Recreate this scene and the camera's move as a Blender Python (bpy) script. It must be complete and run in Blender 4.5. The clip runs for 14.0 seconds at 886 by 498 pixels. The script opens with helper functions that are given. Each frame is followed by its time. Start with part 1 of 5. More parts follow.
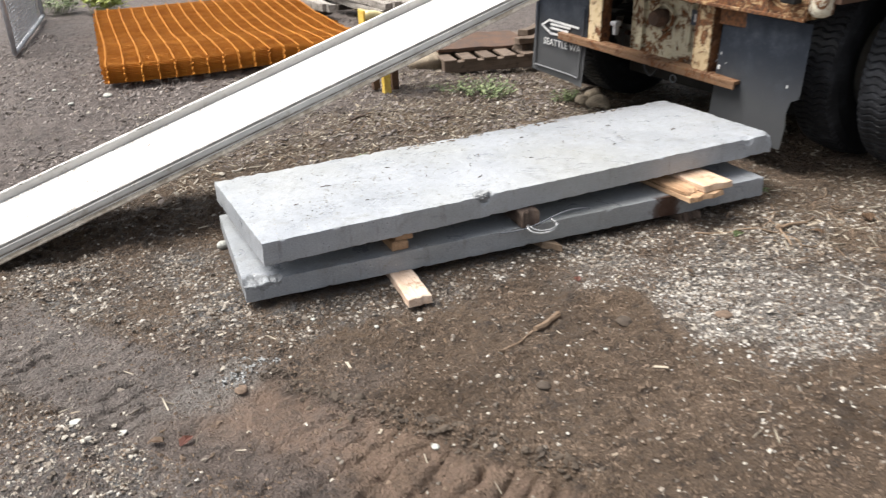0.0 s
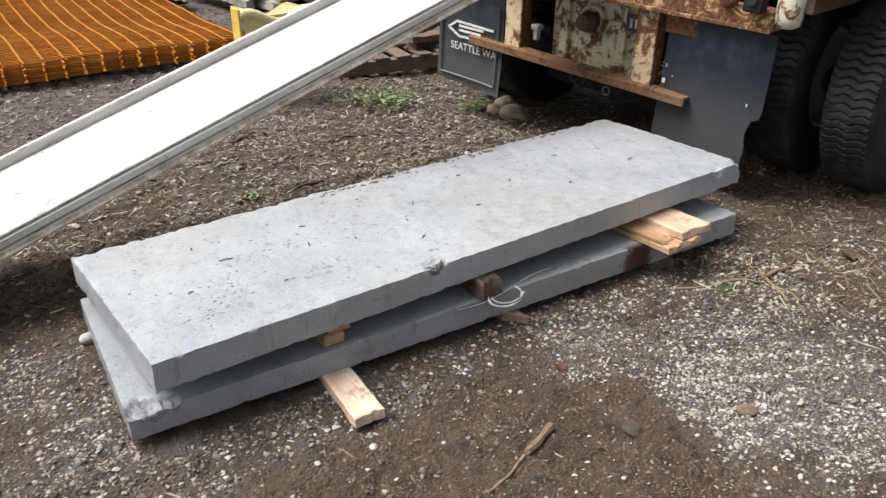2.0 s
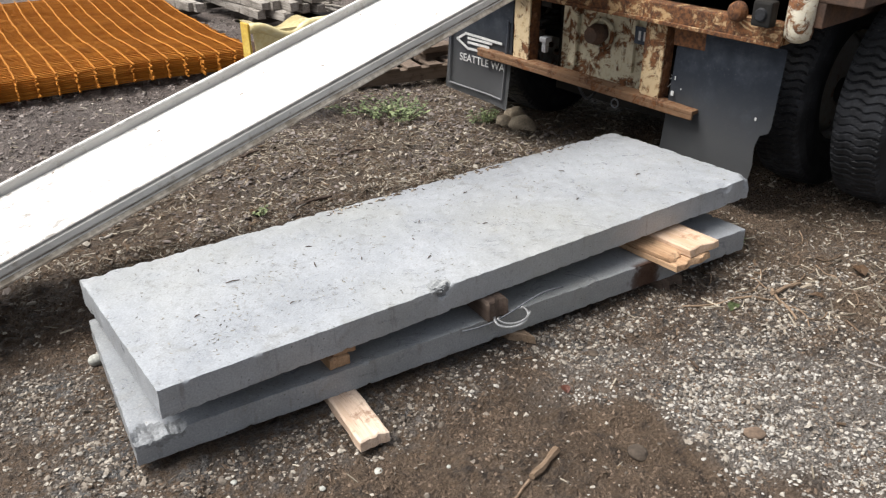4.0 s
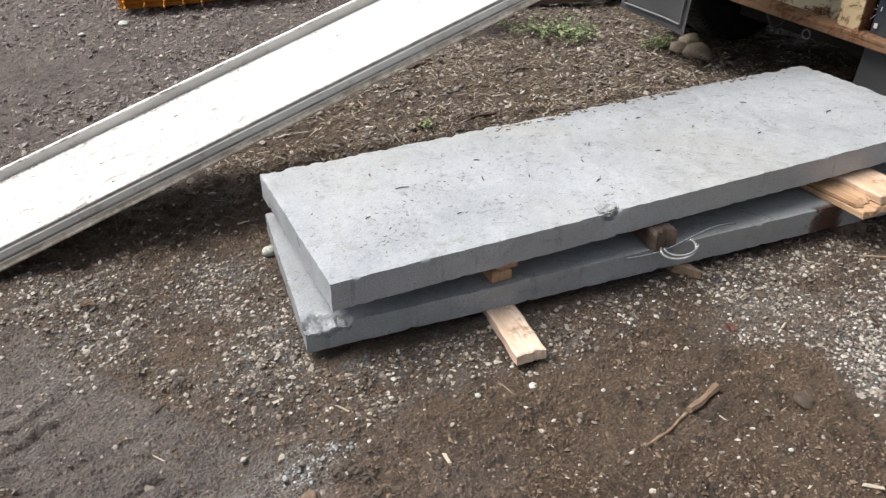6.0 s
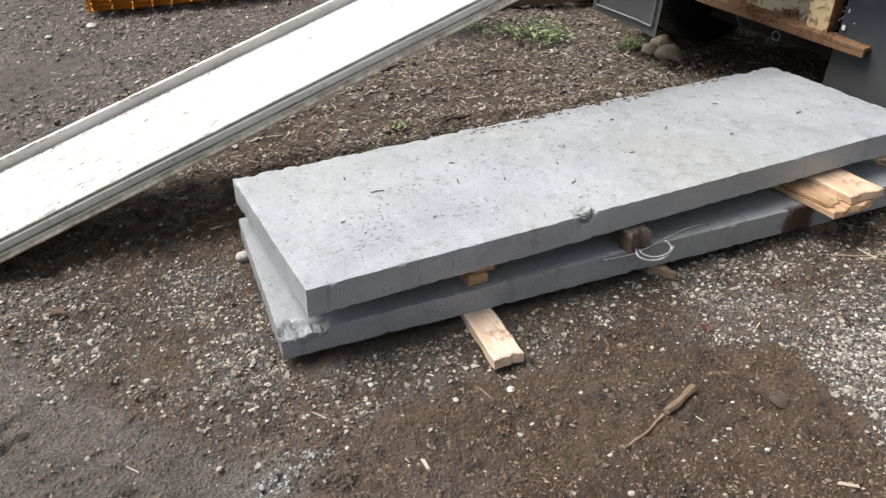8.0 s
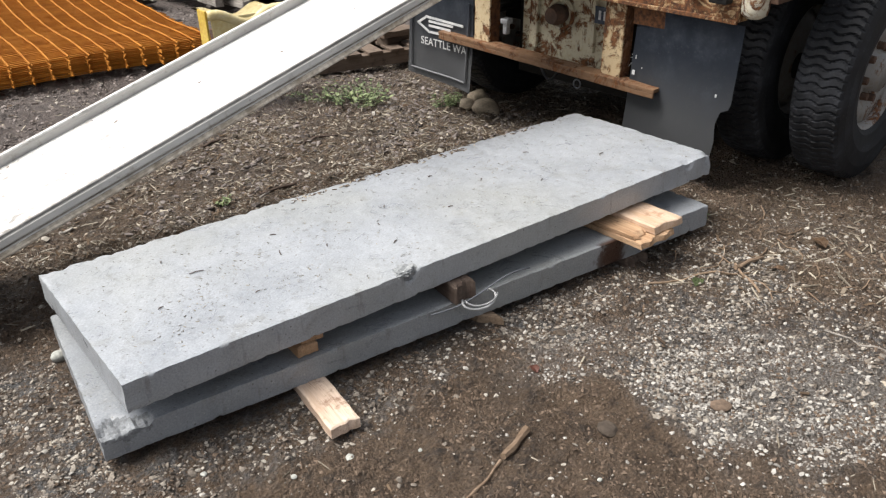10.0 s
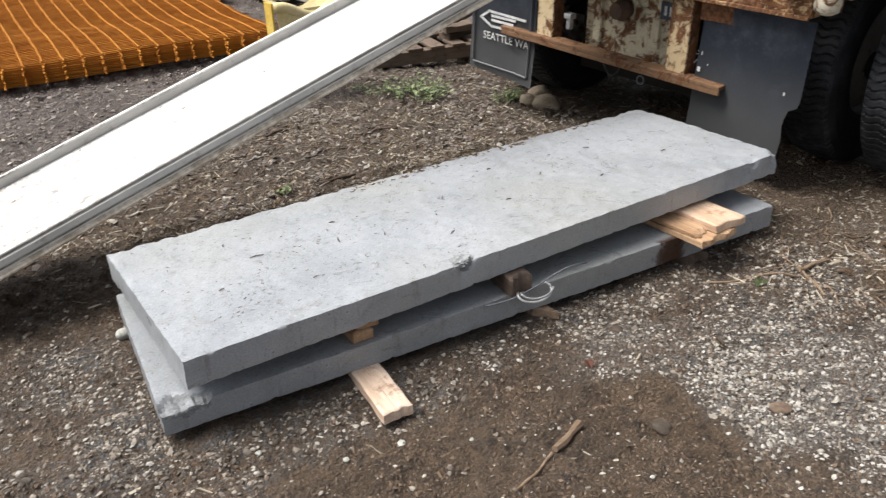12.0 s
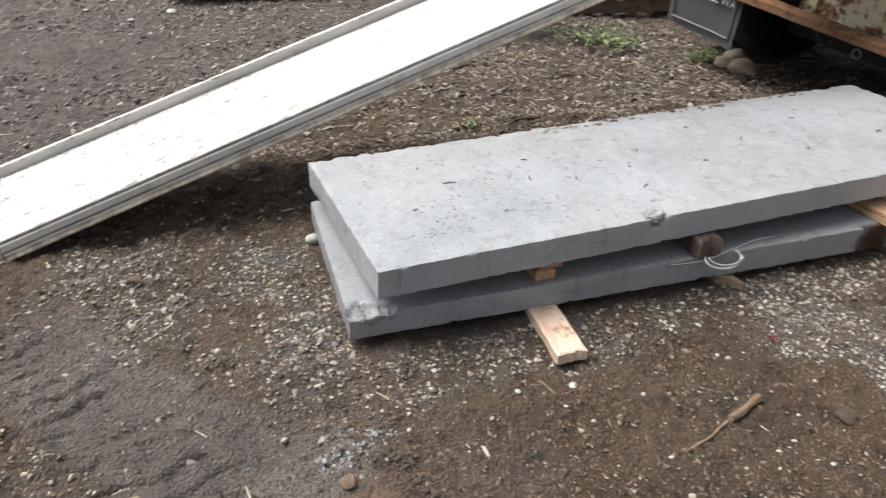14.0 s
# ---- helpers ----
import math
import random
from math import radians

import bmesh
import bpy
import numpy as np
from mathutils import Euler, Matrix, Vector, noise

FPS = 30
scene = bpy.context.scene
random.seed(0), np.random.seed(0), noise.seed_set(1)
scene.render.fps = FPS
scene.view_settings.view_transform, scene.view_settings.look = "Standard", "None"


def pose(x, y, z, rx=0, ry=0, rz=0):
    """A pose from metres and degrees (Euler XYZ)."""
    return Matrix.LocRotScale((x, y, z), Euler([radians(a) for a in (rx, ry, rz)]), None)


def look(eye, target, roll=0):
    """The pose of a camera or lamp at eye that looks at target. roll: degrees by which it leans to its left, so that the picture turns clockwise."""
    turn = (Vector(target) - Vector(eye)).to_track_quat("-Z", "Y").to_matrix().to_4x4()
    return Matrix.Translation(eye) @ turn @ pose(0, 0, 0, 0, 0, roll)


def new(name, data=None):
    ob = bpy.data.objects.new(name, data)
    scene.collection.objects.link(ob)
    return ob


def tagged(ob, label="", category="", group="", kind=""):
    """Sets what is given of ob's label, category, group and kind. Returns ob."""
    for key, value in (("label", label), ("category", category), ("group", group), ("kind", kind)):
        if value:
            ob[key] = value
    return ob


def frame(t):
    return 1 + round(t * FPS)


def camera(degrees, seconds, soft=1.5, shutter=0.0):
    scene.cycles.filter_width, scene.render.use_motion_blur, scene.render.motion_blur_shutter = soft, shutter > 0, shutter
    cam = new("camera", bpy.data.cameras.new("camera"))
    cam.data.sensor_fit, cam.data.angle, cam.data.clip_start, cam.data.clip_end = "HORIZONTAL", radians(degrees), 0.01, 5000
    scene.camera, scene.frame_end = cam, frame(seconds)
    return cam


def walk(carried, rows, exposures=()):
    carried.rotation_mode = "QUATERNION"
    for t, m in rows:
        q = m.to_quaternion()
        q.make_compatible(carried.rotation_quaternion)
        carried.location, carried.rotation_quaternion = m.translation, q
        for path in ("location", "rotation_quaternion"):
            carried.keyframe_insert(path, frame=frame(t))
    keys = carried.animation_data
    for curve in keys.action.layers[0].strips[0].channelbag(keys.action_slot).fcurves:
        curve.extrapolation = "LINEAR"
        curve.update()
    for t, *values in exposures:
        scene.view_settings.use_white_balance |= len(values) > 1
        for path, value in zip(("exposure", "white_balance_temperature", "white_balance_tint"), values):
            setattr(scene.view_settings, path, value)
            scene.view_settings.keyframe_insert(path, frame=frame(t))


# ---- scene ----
cam = camera(56.3, 14.0, soft=1.25, shutter=0.35)
PATH = [
    (0, (-0.578, -2.678, 1.444), (0.209, -1.035, 0.617), -2.3),
    (0.5, (-0.537, -2.306, 1.448), (0.174, -0.659, 0.562), -2.1),
    (1, (-0.552, -1.951, 1.459), (0.311, -0.377, 0.577), -1.7),
    (1.5, (-0.494, -1.856, 1.465), (0.483, -0.345, 0.591), -0.7),
    (2, (-0.437, -1.854, 1.462), (0.623, -0.404, 0.581), -0.5),
    (2.2, (-0.423, -1.851, 1.468), (0.656, -0.411, 0.592), -0.5),
    (4.3, (-0.398, -1.849, 1.517), (0.608, -0.362, 0.635), -1.6),
    (4.5, (-0.409, -1.843, 1.51), (0.545, -0.334, 0.608), -1.8),
    (5, (-0.436, -1.837, 1.484), (0.397, -0.279, 0.546), -1.9),
    (5.5, (-0.461, -1.821, 1.489), (0.298, -0.256, 0.502), -1.5),
    (6, (-0.48, -1.809, 1.487), (0.223, -0.243, 0.462), -1.3),
    (6.5, (-0.492, -1.8, 1.478), (0.17, -0.236, 0.422), -0.7),
    (7, (-0.497, -1.794, 1.484), (0.199, -0.246, 0.427), -0.0),
    (7.5, (-0.487, -1.797, 1.483), (0.251, -0.256, 0.443), -0.1),
    (8, (-0.479, -1.794, 1.488), (0.281, -0.253, 0.464), -0.8),
    (8.5, (-0.455, -1.807, 1.492), (0.417, -0.301, 0.507), -0.7),
    (9, (-0.415, -1.835, 1.498), (0.606, -0.399, 0.552), -1.7),
    (9.2, (-0.407, -1.838, 1.514), (0.669, -0.435, 0.58), -1.5),
    (11.3, (-0.379, -1.875, 1.488), (0.698, -0.434, 0.612), -2.5),
    (11.5, (-0.393, -1.868, 1.495), (0.666, -0.419, 0.611), -2.1),
    (12, (-0.402, -1.86, 1.485), (0.573, -0.368, 0.578), -2.1),
    (12.5, (-0.467, -1.836, 1.48), (0.406, -0.294, 0.553), -1.4),
    (13, (-0.506, -1.831, 1.469), (0.298, -0.278, 0.499), -0.7),
    (13.5, (-0.522, -1.837, 1.464), (0.262, -0.286, 0.474), -0.4),
    (14, (-0.561, -1.805, 1.46), (0.101, -0.211, 0.45), 1.1),
]
walk(cam, [(t, look(eye, target, roll)) for t, eye, target, roll in PATH], exposures=((0, 1.24, 6750, 10), (1.5, 0.95, 6750, 10), (14, 0.87, 6750, 10)))

# ---- light ----
world = bpy.data.worlds.new("sky")
scene.world = world
world.use_nodes = True
wn = world.node_tree
sky = wn.nodes.new("ShaderNodeTexSky")
sky.sky_type, sky.sun_disc = "NISHITA", False
sky.sun_elevation, sky.sun_rotation = radians(61), radians(-55)
sky.dust_density, sky.ozone_density = 4.0, 1.0
haze = wn.nodes.new("ShaderNodeHueSaturation")  # a thinly overcast sky is nearly grey
haze.inputs["Saturation"].default_value = 0.35
wn.links.new(sky.outputs["Color"], haze.inputs["Color"])
wn.links.new(haze.outputs["Color"], wn.nodes["Background"].inputs["Color"])
wn.nodes["Background"].inputs["Strength"].default_value = 0.084
sun = new("sun", bpy.data.lights.new("sun", "SUN"))
sun.data.energy, sun.data.angle, sun.data.color = 2.45, radians(36), (1.0, 0.98, 0.955)
sun.matrix_world = look((-2.3, 1.6, 5.0), (0, 0, 0))

# ---- materials ----


class Mat:
    """A node material: links of short calls."""

    def __init__(self, name):
        self.m = bpy.data.materials.new(name)
        self.m.use_nodes = True
        self.t = self.m.node_tree
        self.b = self.t.nodes["Principled BSDF"]
        self.co = self.t.nodes.new("ShaderNodeTexCoord").outputs["Object"]

    def put(self, socket, value):
        if isinstance(value, bpy.types.NodeSocket):
            self.t.links.new(value, socket)
        elif isinstance(value, (tuple, list)) and len(value) == 3 and socket.type == "RGBA":
            socket.default_value = (*value, 1)
        else:
            socket.default_value = value

    def scaled(self, sx, sy, sz, rot=(0, 0, 0)):
        n = self.t.nodes.new("ShaderNodeMapping")
        self.put(n.inputs["Vector"], self.co)
        n.inputs["Scale"].default_value = (sx, sy, sz)
        n.inputs["Rotation"].default_value = rot
        return n.outputs["Vector"]

    def noise(self, scale, detail=4, rough=0.6, vec=None, distort=0.0):
        n = self.t.nodes.new("ShaderNodeTexNoise")
        self.put(n.inputs["Vector"], vec or self.co)
        n.inputs["Scale"].default_value, n.inputs["Detail"].default_value = scale, detail
        n.inputs["Roughness"].default_value, n.inputs["Distortion"].default_value = rough, distort
        return n.outputs["Fac"]

    def cells(self, scale, vec=None, out="Distance"):
        n = self.t.nodes.new("ShaderNodeTexVoronoi")
        self.put(n.inputs["Vector"], vec or self.co)
        n.inputs["Scale"].default_value = scale
        return n.outputs[out]

    def ramp(self, value, lo, hi, a=0.0, b=1.0):
        n = self.t.nodes.new("ShaderNodeMapRange")
        n.interpolation_type = "SMOOTHSTEP"
        self.put(n.inputs["Value"], value)
        for k, v in zip(("From Min", "From Max", "To Min", "To Max"), (lo, hi, a, b)):
            n.inputs[k].default_value = v
        return n.outputs["Result"]

    def mix(self, fac, a, b, how="MIX"):
        n = self.t.nodes.new("ShaderNodeMix")
        n.data_type, n.blend_type = "RGBA", how
        self.put(n.inputs["Factor"], fac)
        self.put(n.inputs[6], a)
        self.put(n.inputs[7], b)
        return n.outputs[2]

    def math(self, how, a, b=0.0):
        n = self.t.nodes.new("ShaderNodeMath")
        n.operation = how
        self.put(n.inputs[0], a)
        self.put(n.inputs[1], b)
        return n.outputs[0]

    def attr(self, name):
        n = self.t.nodes.new("ShaderNodeAttribute")
        n.attribute_name = name
        return n.outputs["Fac"]

    def island(self):
        return self.t.nodes.new("ShaderNodeNewGeometry").outputs["Random Per Island"]

    def piece(self):
        return self.t.nodes.new("ShaderNodeObjectInfo").outputs["Random"]

    def done(self, color, rough=0.8, metal=0.0, bump=None, strength=0.3, dist=0.01, spec=0.5):
        self.put(self.b.inputs["Base Color"], color)
        self.put(self.b.inputs["Roughness"], rough)
        self.put(self.b.inputs["Metallic"], metal)
        self.b.inputs["Specular IOR Level"].default_value = spec
        if bump is not None:
            n = self.t.nodes.new("ShaderNodeBump")
            n.inputs["Strength"].default_value, n.inputs["Distance"].default_value = strength, dist
            self.put(n.inputs["Height"], bump)
            self.put(self.b.inputs["Normal"], n.outputs["Normal"])
        return self.m


def mottled(name, a, b, scale, fine, rough=0.8, metal=0.0, strength=0.3, dist=0.004, spec=0.5):
    """Two colours in large clouds with a fine grain and relief."""
    k = Mat(name)
    big, small = k.noise(scale, 5), k.noise(fine, 3)
    c = k.mix(k.ramp(big, 0.35, 0.65), a, b)
    c = k.mix(0.35, c, k.mix(k.ramp(small, 0.3, 0.7), (0.25, 0.25, 0.25), (0.75, 0.75, 0.75)), "OVERLAY")
    return k.done(c, k.ramp(big, 0.3, 0.7, rough - 0.1, min(rough + 0.1, 1)), metal, small, strength, dist, spec)


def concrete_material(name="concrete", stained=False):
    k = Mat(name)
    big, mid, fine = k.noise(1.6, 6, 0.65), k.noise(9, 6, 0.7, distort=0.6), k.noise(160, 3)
    # the lower slab's colour is scaled down for shade from the upper slab
    shaded = 0.80 if stained else 1.0
    c = k.mix(k.ramp(big, 0.3, 0.7), (0.288 * shaded, 0.312 * shaded, 0.344 * shaded), (0.380 * shaded, 0.406 * shaded, 0.440 * shaded))
    c = k.mix(k.ramp(k.noise(1.1, 4, 0.6), 0.42, 0.66, 0, 0.55), c, (0.365 * shaded, 0.375 * shaded, 0.352 * shaded))
    c = k.mix(k.ramp(mid, 0.40, 0.72, 0, 0.35), c, (0.440 * shaded, 0.466 * shaded, 0.500 * shaded))
    c = k.mix(k.ramp(k.noise(5.5, 8, 0.75, distort=1.0), 0.55, 0.70, 0, 0.45), c, (0.215, 0.215, 0.195))
    c = k.mix(k.ramp(k.noise(26, 5, 0.7, k.scaled(1, 1, 0.16)), 0.56, 0.68, 0, 0.45), c, (0.17, 0.17, 0.16))
    c = k.mix(k.ramp(k.noise(55, 4), 0.62, 0.72, 0, 0.55), c, (0.15, 0.14, 0.12))
    c = k.mix(k.ramp(k.noise(80, 2), 0.66, 0.72, 0, 0.25), c, (0.52, 0.54, 0.56))
    pits = k.ramp(k.cells(70), 0.0, 0.16)
    speck = k.math("MULTIPLY", k.ramp(k.cells(42), 0.06, 0.16, 0.85, 0.0), k.ramp(k.noise(6, 4), 0.42, 0.58))
    c = k.mix(speck, c, (0.12, 0.115, 0.105))
    speck = k.math("MULTIPLY", k.ramp(k.cells(19), 0.03, 0.09, 0.6, 0.0), k.ramp(k.noise(3.3, 4), 0.45, 0.6))
    c = k.mix(speck, c, (0.15, 0.135, 0.11))
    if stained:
        # rust that ran down the edge beside the old bearer
        sep = k.t.nodes.new("ShaderNodeSeparateXYZ")
        k.put(sep.inputs[0], k.co)
        near = k.ramp(k.math("ABSOLUTE", k.math("SUBTRACT", sep.outputs[0], 1.845)), 0.03, 0.15, 1, 0)
        low = k.ramp(k.math("ADD", sep.outputs[1], 0.0), 0.004, 0.035, 1, 0)
        blot = k.ramp(k.math("ADD", k.noise(10, 6, 0.7), k.math("MULTIPLY", near, 0.16)), 0.54, 0.66)
        c = k.mix(k.math("MULTIPLY", k.math("MULTIPLY", near, low), blot), c, (0.050, 0.024, 0.017))
    c = k.mix(0.3, c, k.mix(k.ramp(fine, 0.3, 0.7), (0.3, 0.3, 0.3), (0.7, 0.7, 0.7)), "OVERLAY")
    h = k.math("ADD", k.math("MULTIPLY", fine, 0.5), k.math("ADD", pits, mid))
    return k.done(c, k.ramp(mid, 0.3, 0.7, 0.25, 0.44), 0, h, 0.55, 0.004)


def ground_material():
    k = Mat("yard_soil")
    gravel, pale, litter, grey, red = k.attr("gravel"), k.attr("pale"), k.attr("litter"), k.attr("grey"), k.attr("red")
    n1, n2, n3 = k.noise(2.2, 7, 0.65), k.noise(17, 6, 0.7), k.noise(120, 4, 0.7)
    c = k.mix(k.ramp(n1, 0.35, 0.65), (0.126, 0.086, 0.057), (0.212, 0.148, 0.100))
    c = k.mix(k.ramp(n2, 0.46, 0.70), c, (0.058, 0.042, 0.032))
    g = k.mix(k.ramp(n1, 0.35, 0.7), (0.222, 0.182, 0.165), (0.300, 0.256, 0.236))
    c = k.mix(grey, c, k.mix(k.ramp(n2, 0.42, 0.70), g, (0.115, 0.095, 0.086)))
    c = k.mix(k.math("MULTIPLY", red, k.ramp(n2, 0.36, 0.64, 1.0, 0.30)), c, (0.232, 0.160, 0.118))
    stone = k.mix(k.cells(75, out="Color"), (0.065, 0.055, 0.046), (0.25, 0.23, 0.20))
    stone = k.mix(0.45, stone, k.cells(140, out="Color"), "SOFT_LIGHT")
    stone = k.mix(1.0, stone, (0.5, 0.5, 0.5), "SATURATION")
    fac = k.math("MULTIPLY", gravel, k.ramp(k.noise(38, 4), 0.35, 0.62))
    c = k.mix(fac, c, stone)
    c = k.mix(k.math("MULTIPLY", litter, k.ramp(k.noise(26, 5, 0.7), 0.42, 0.62)), c, (0.195, 0.142, 0.095))
    c = k.mix(k.math("MULTIPLY", pale, k.ramp(n3, 0.30, 0.60)), c, (0.315, 0.295, 0.275))
    c = k.mix(k.ramp(k.math("MAXIMUM", red, k.math("MULTIPLY", grey, 0.3)), 0, 1, 0.6, 0.25), c, k.mix(k.ramp(n3, 0.3, 0.7), (0.2, 0.2, 0.2), (0.8, 0.8, 0.8)), "OVERLAY")
    h = k.math("ADD", k.math("MULTIPLY", k.cells(85), 0.4), k.math("ADD", n3, k.math("MULTIPLY", n2, 1.5)))
    h = k.math("MULTIPLY", h, k.ramp(red, 0, 1, 1.0, 0.55))
    return k.done(c, k.ramp(n1, 0.35, 0.7, 0.50, 0.92), 0, h, 1.0, 0.046, 0.4)


def pebble_material():
    k = Mat("pebble")
    r = k.island()
    c = k.mix(k.ramp(r, 0.0, 0.5), (0.080, 0.064, 0.051), (0.225, 0.195, 0.163))
    c = k.mix(k.ramp(r, 0.55, 0.95), c, (0.41, 0.38, 0.33))
    c = k.mix(k.ramp(r, 0.955, 0.97), c, (0.42, 0.40, 0.365))
    c = k.mix(0.35, c, k.mix(k.ramp(k.noise(150, 3), 0.3, 0.7), (0.25, 0.25, 0.25), (0.75, 0.75, 0.75)), "OVERLAY")
    return k.done(c, 0.75, 0, k.noise(200, 2), 0.3, 0.002, 0.4)


def chip_material():
    k = Mat("wood_litter")
    r = k.island()
    c = k.mix(k.ramp(r, 0.0, 0.5), (0.035, 0.024, 0.018), (0.140, 0.097, 0.063))
    c = k.mix(k.ramp(r, 0.52, 0.95), c, (0.46, 0.41, 0.33))
    return k.done(c, 0.85, 0, k.noise(120, 2), 0.3, 0.002, 0.3)


def wood_material(name, a, b, dark, along=0):
    """Sawn timber with grain along its local x axis."""
    k = Mat(name)
    sc = [9.0, 9.0, 9.0]
    sc[along] = 0.7
    v = k.scaled(*sc)
    g, f = k.noise(4, 6, 0.7, v, 0.6), k.noise(22, 3, 0.6, v)
    c = k.mix(k.ramp(g, 0.3, 0.7), a, b)
    c = k.mix(k.ramp(f, 0.56, 0.75, 0, 0.7), c, dark)
    c = k.mix(k.ramp(k.noise(14, 5, 0.7), 0.53, 0.70, 0, 0.8), c, dark)
    c = k.mix(k.ramp(k.piece(), 0, 1, 0, 0.35), c, dark)
    return k.done(c, 0.72, 0, f, 0.5, 0.003, 0.35)


def rusty_paint_material(name, paint, cover, scale=9):
    """Old paint with rust breaking through; cover: where between 0 and 1 the rust starts."""
    k = Mat(name)
    n, m, f = k.noise(scale, 7, 0.72, distort=0.7), k.noise(scale * 4, 6, 0.7), k.noise(160, 3)
    rust = k.mix(k.ramp(m, 0.35, 0.65), (0.050, 0.022, 0.012), (0.215, 0.090, 0.035))
    rust = k.mix(k.ramp(f, 0.5, 0.7, 0, 0.6), rust, (0.045, 0.022, 0.013))
    p = k.mix(k.ramp(m, 0.45, 0.7, 0, 0.6), paint, (paint[0] * 0.75, paint[1] * 0.62, paint[2] * 0.42))
    mask = k.ramp(k.math("ADD", n, k.math("MULTIPLY", m, 0.25)), cover, cover + 0.10)
    return k.done(k.mix(mask, p, rust), k.ramp(mask, 0, 1, 0.5, 0.92), 0, k.math("ADD", mask, f), 0.4, 0.003)


def panel_material():
    k = Mat("white_panel")
    n, m = k.noise(3, 6, 0.7), k.noise(26, 6, 0.78, k.scaled(0.45, 1, 1), 0.8)
    sep = k.t.nodes.new("ShaderNodeSeparateXYZ")
    k.put(sep.inputs[0], k.co)
    walked = k.ramp(sep.outputs[0], 0.3, 2.4, 1.0, 0.25)
    c = k.mix(k.ramp(n, 0.3, 0.7), (0.72, 0.72, 0.71), (0.79, 0.785, 0.775))
    worn = k.math("MULTIPLY", walked, k.ramp(k.noise(4, 5, 0.7, distort=0.8), 0.40, 0.56))
    c = k.mix(k.math("MULTIPLY", worn, k.ramp(k.noise(55, 5, 0.75, k.scaled(1, 0.5, 1)), 0.44, 0.60, 0, 0.75)), c, (0.27, 0.20, 0.155))
    c = k.mix(k.math("MULTIPLY", walked, k.ramp(m, 0.555, 0.61, 0, 0.9)), c, (0.16, 0.15, 0.13))
    return k.done(c, k.ramp(n, 0.3, 0.7, 0.4, 0.6), 0, m, 0.12, 0.002)


def rail_material():
    k = Mat("galvanised_rail")
    n, m = k.noise(6, 6, 0.7, k.scaled(0.4, 1, 1)), k.noise(45, 5, 0.7)
    c = k.mix(k.ramp(n, 0.3, 0.7), (0.48, 0.475, 0.46), (0.65, 0.64, 0.615))
    c = k.mix(k.ramp(k.noise(11, 7, 0.8), 0.54, 0.72, 0, 0.7), c, (0.28, 0.235, 0.18))
    c = k.mix(k.ramp(m, 0.62, 0.74, 0, 0.6), c, (0.16, 0.13, 0.10))
    return k.done(c, k.ramp(n, 0.3, 0.7, 0.6, 0.8), 0.0, m, 0.15, 0.002)


def rubber_material(name, base, dust, cover=0.5, paler_low=False):
    k = Mat(name)
    n, f = k.noise(5, 6, 0.7), k.noise(80, 4)
    c = k.mix(k.ramp(n, cover - 0.1, cover + 0.2, 0, 0.8), base, dust)
    if paler_low:
        # paler grey towards the bottom
        sep = k.t.nodes.new("ShaderNodeSeparateXYZ")
        k.put(sep.inputs[0], k.co)
        low = k.ramp(k.math("ADD", sep.outputs[2], k.math("MULTIPLY", n, 0.25)), 0.34, 0.72, 0.70, 0.0)
        c = k.mix(low, c, (0.20, 0.205, 0.21))
    c = k.mix(k.ramp(f, 0.6, 0.75, 0, 0.3), c, (0.16, 0.15, 0.14))
    return k.done(c, k.ramp(n, 0.3, 0.7, 0.55, 0.8), 0, f, 0.25, 0.002, 0.4)


def leaf_material(name, a, b):
    k = Mat(name)
    c = k.mix(k.island(), a, b)
    return k.done(c, 0.55, 0, k.noise(60, 2), 0.2, 0.002)


CONCRETE = concrete_material()
BROKEN = mottled("broken_concrete", (0.15, 0.16, 0.172), (0.28, 0.297, 0.315), 30, 130, 0.95, strength=0.6, dist=0.006)
MORTAR = mottled("mortar", (0.22, 0.235, 0.245), (0.35, 0.367, 0.378), 40, 140, 0.9, strength=0.6)
STAINED_SHADED_CONCRETE = concrete_material("stained_shaded_concrete", True)
SOIL = ground_material()
PEBBLE = pebble_material()


def crumb_material():
    k = Mat("soil_crumb")
    c = k.mix(k.ramp(k.island(), 0, 1), (0.082, 0.058, 0.042), (0.185, 0.137, 0.102))
    return k.done(c, 0.9, 0, k.noise(150, 2), 0.4, 0.003, 0.3)


CRUMB = crumb_material()
CHIPS = chip_material()
SHREDS = leaf_material("dry_grass", (0.08, 0.062, 0.043), (0.46, 0.41, 0.325))
WHITE_GRAVEL = leaf_material("white_gravel", (0.20, 0.185, 0.165), (0.50, 0.48, 0.445))
BLUE_GRAVEL = leaf_material("bluish_chips", (0.17, 0.175, 0.175), (0.36, 0.375, 0.38))
GREY_CRUMB = leaf_material("grey_soil_crumb", (0.066, 0.054, 0.049), (0.225, 0.190, 0.172))
FRESH_PINE = wood_material("fresh_pine", (0.56, 0.405, 0.30), (0.78, 0.64, 0.525), (0.25, 0.13, 0.08), 1)
PALE_SPLIT = wood_material("pale_splintered_wood", (0.62, 0.44, 0.30), (0.80, 0.64, 0.50), (0.30, 0.15, 0.08), 1)
SPLIT_WOOD = wood_material("split_plank", (0.38, 0.225, 0.125), (0.62, 0.43, 0.275), (0.12, 0.062, 0.032), 1)
BROWN_WOOD = wood_material("old_brown_wood", (0.075, 0.052, 0.042), (0.150, 0.115, 0.094), (0.045, 0.028, 0.02), 1)
GREY_WOOD = wood_material("weathered_wood", (0.27, 0.245, 0.215), (0.56, 0.525, 0.48), (0.05, 0.04, 0.034))
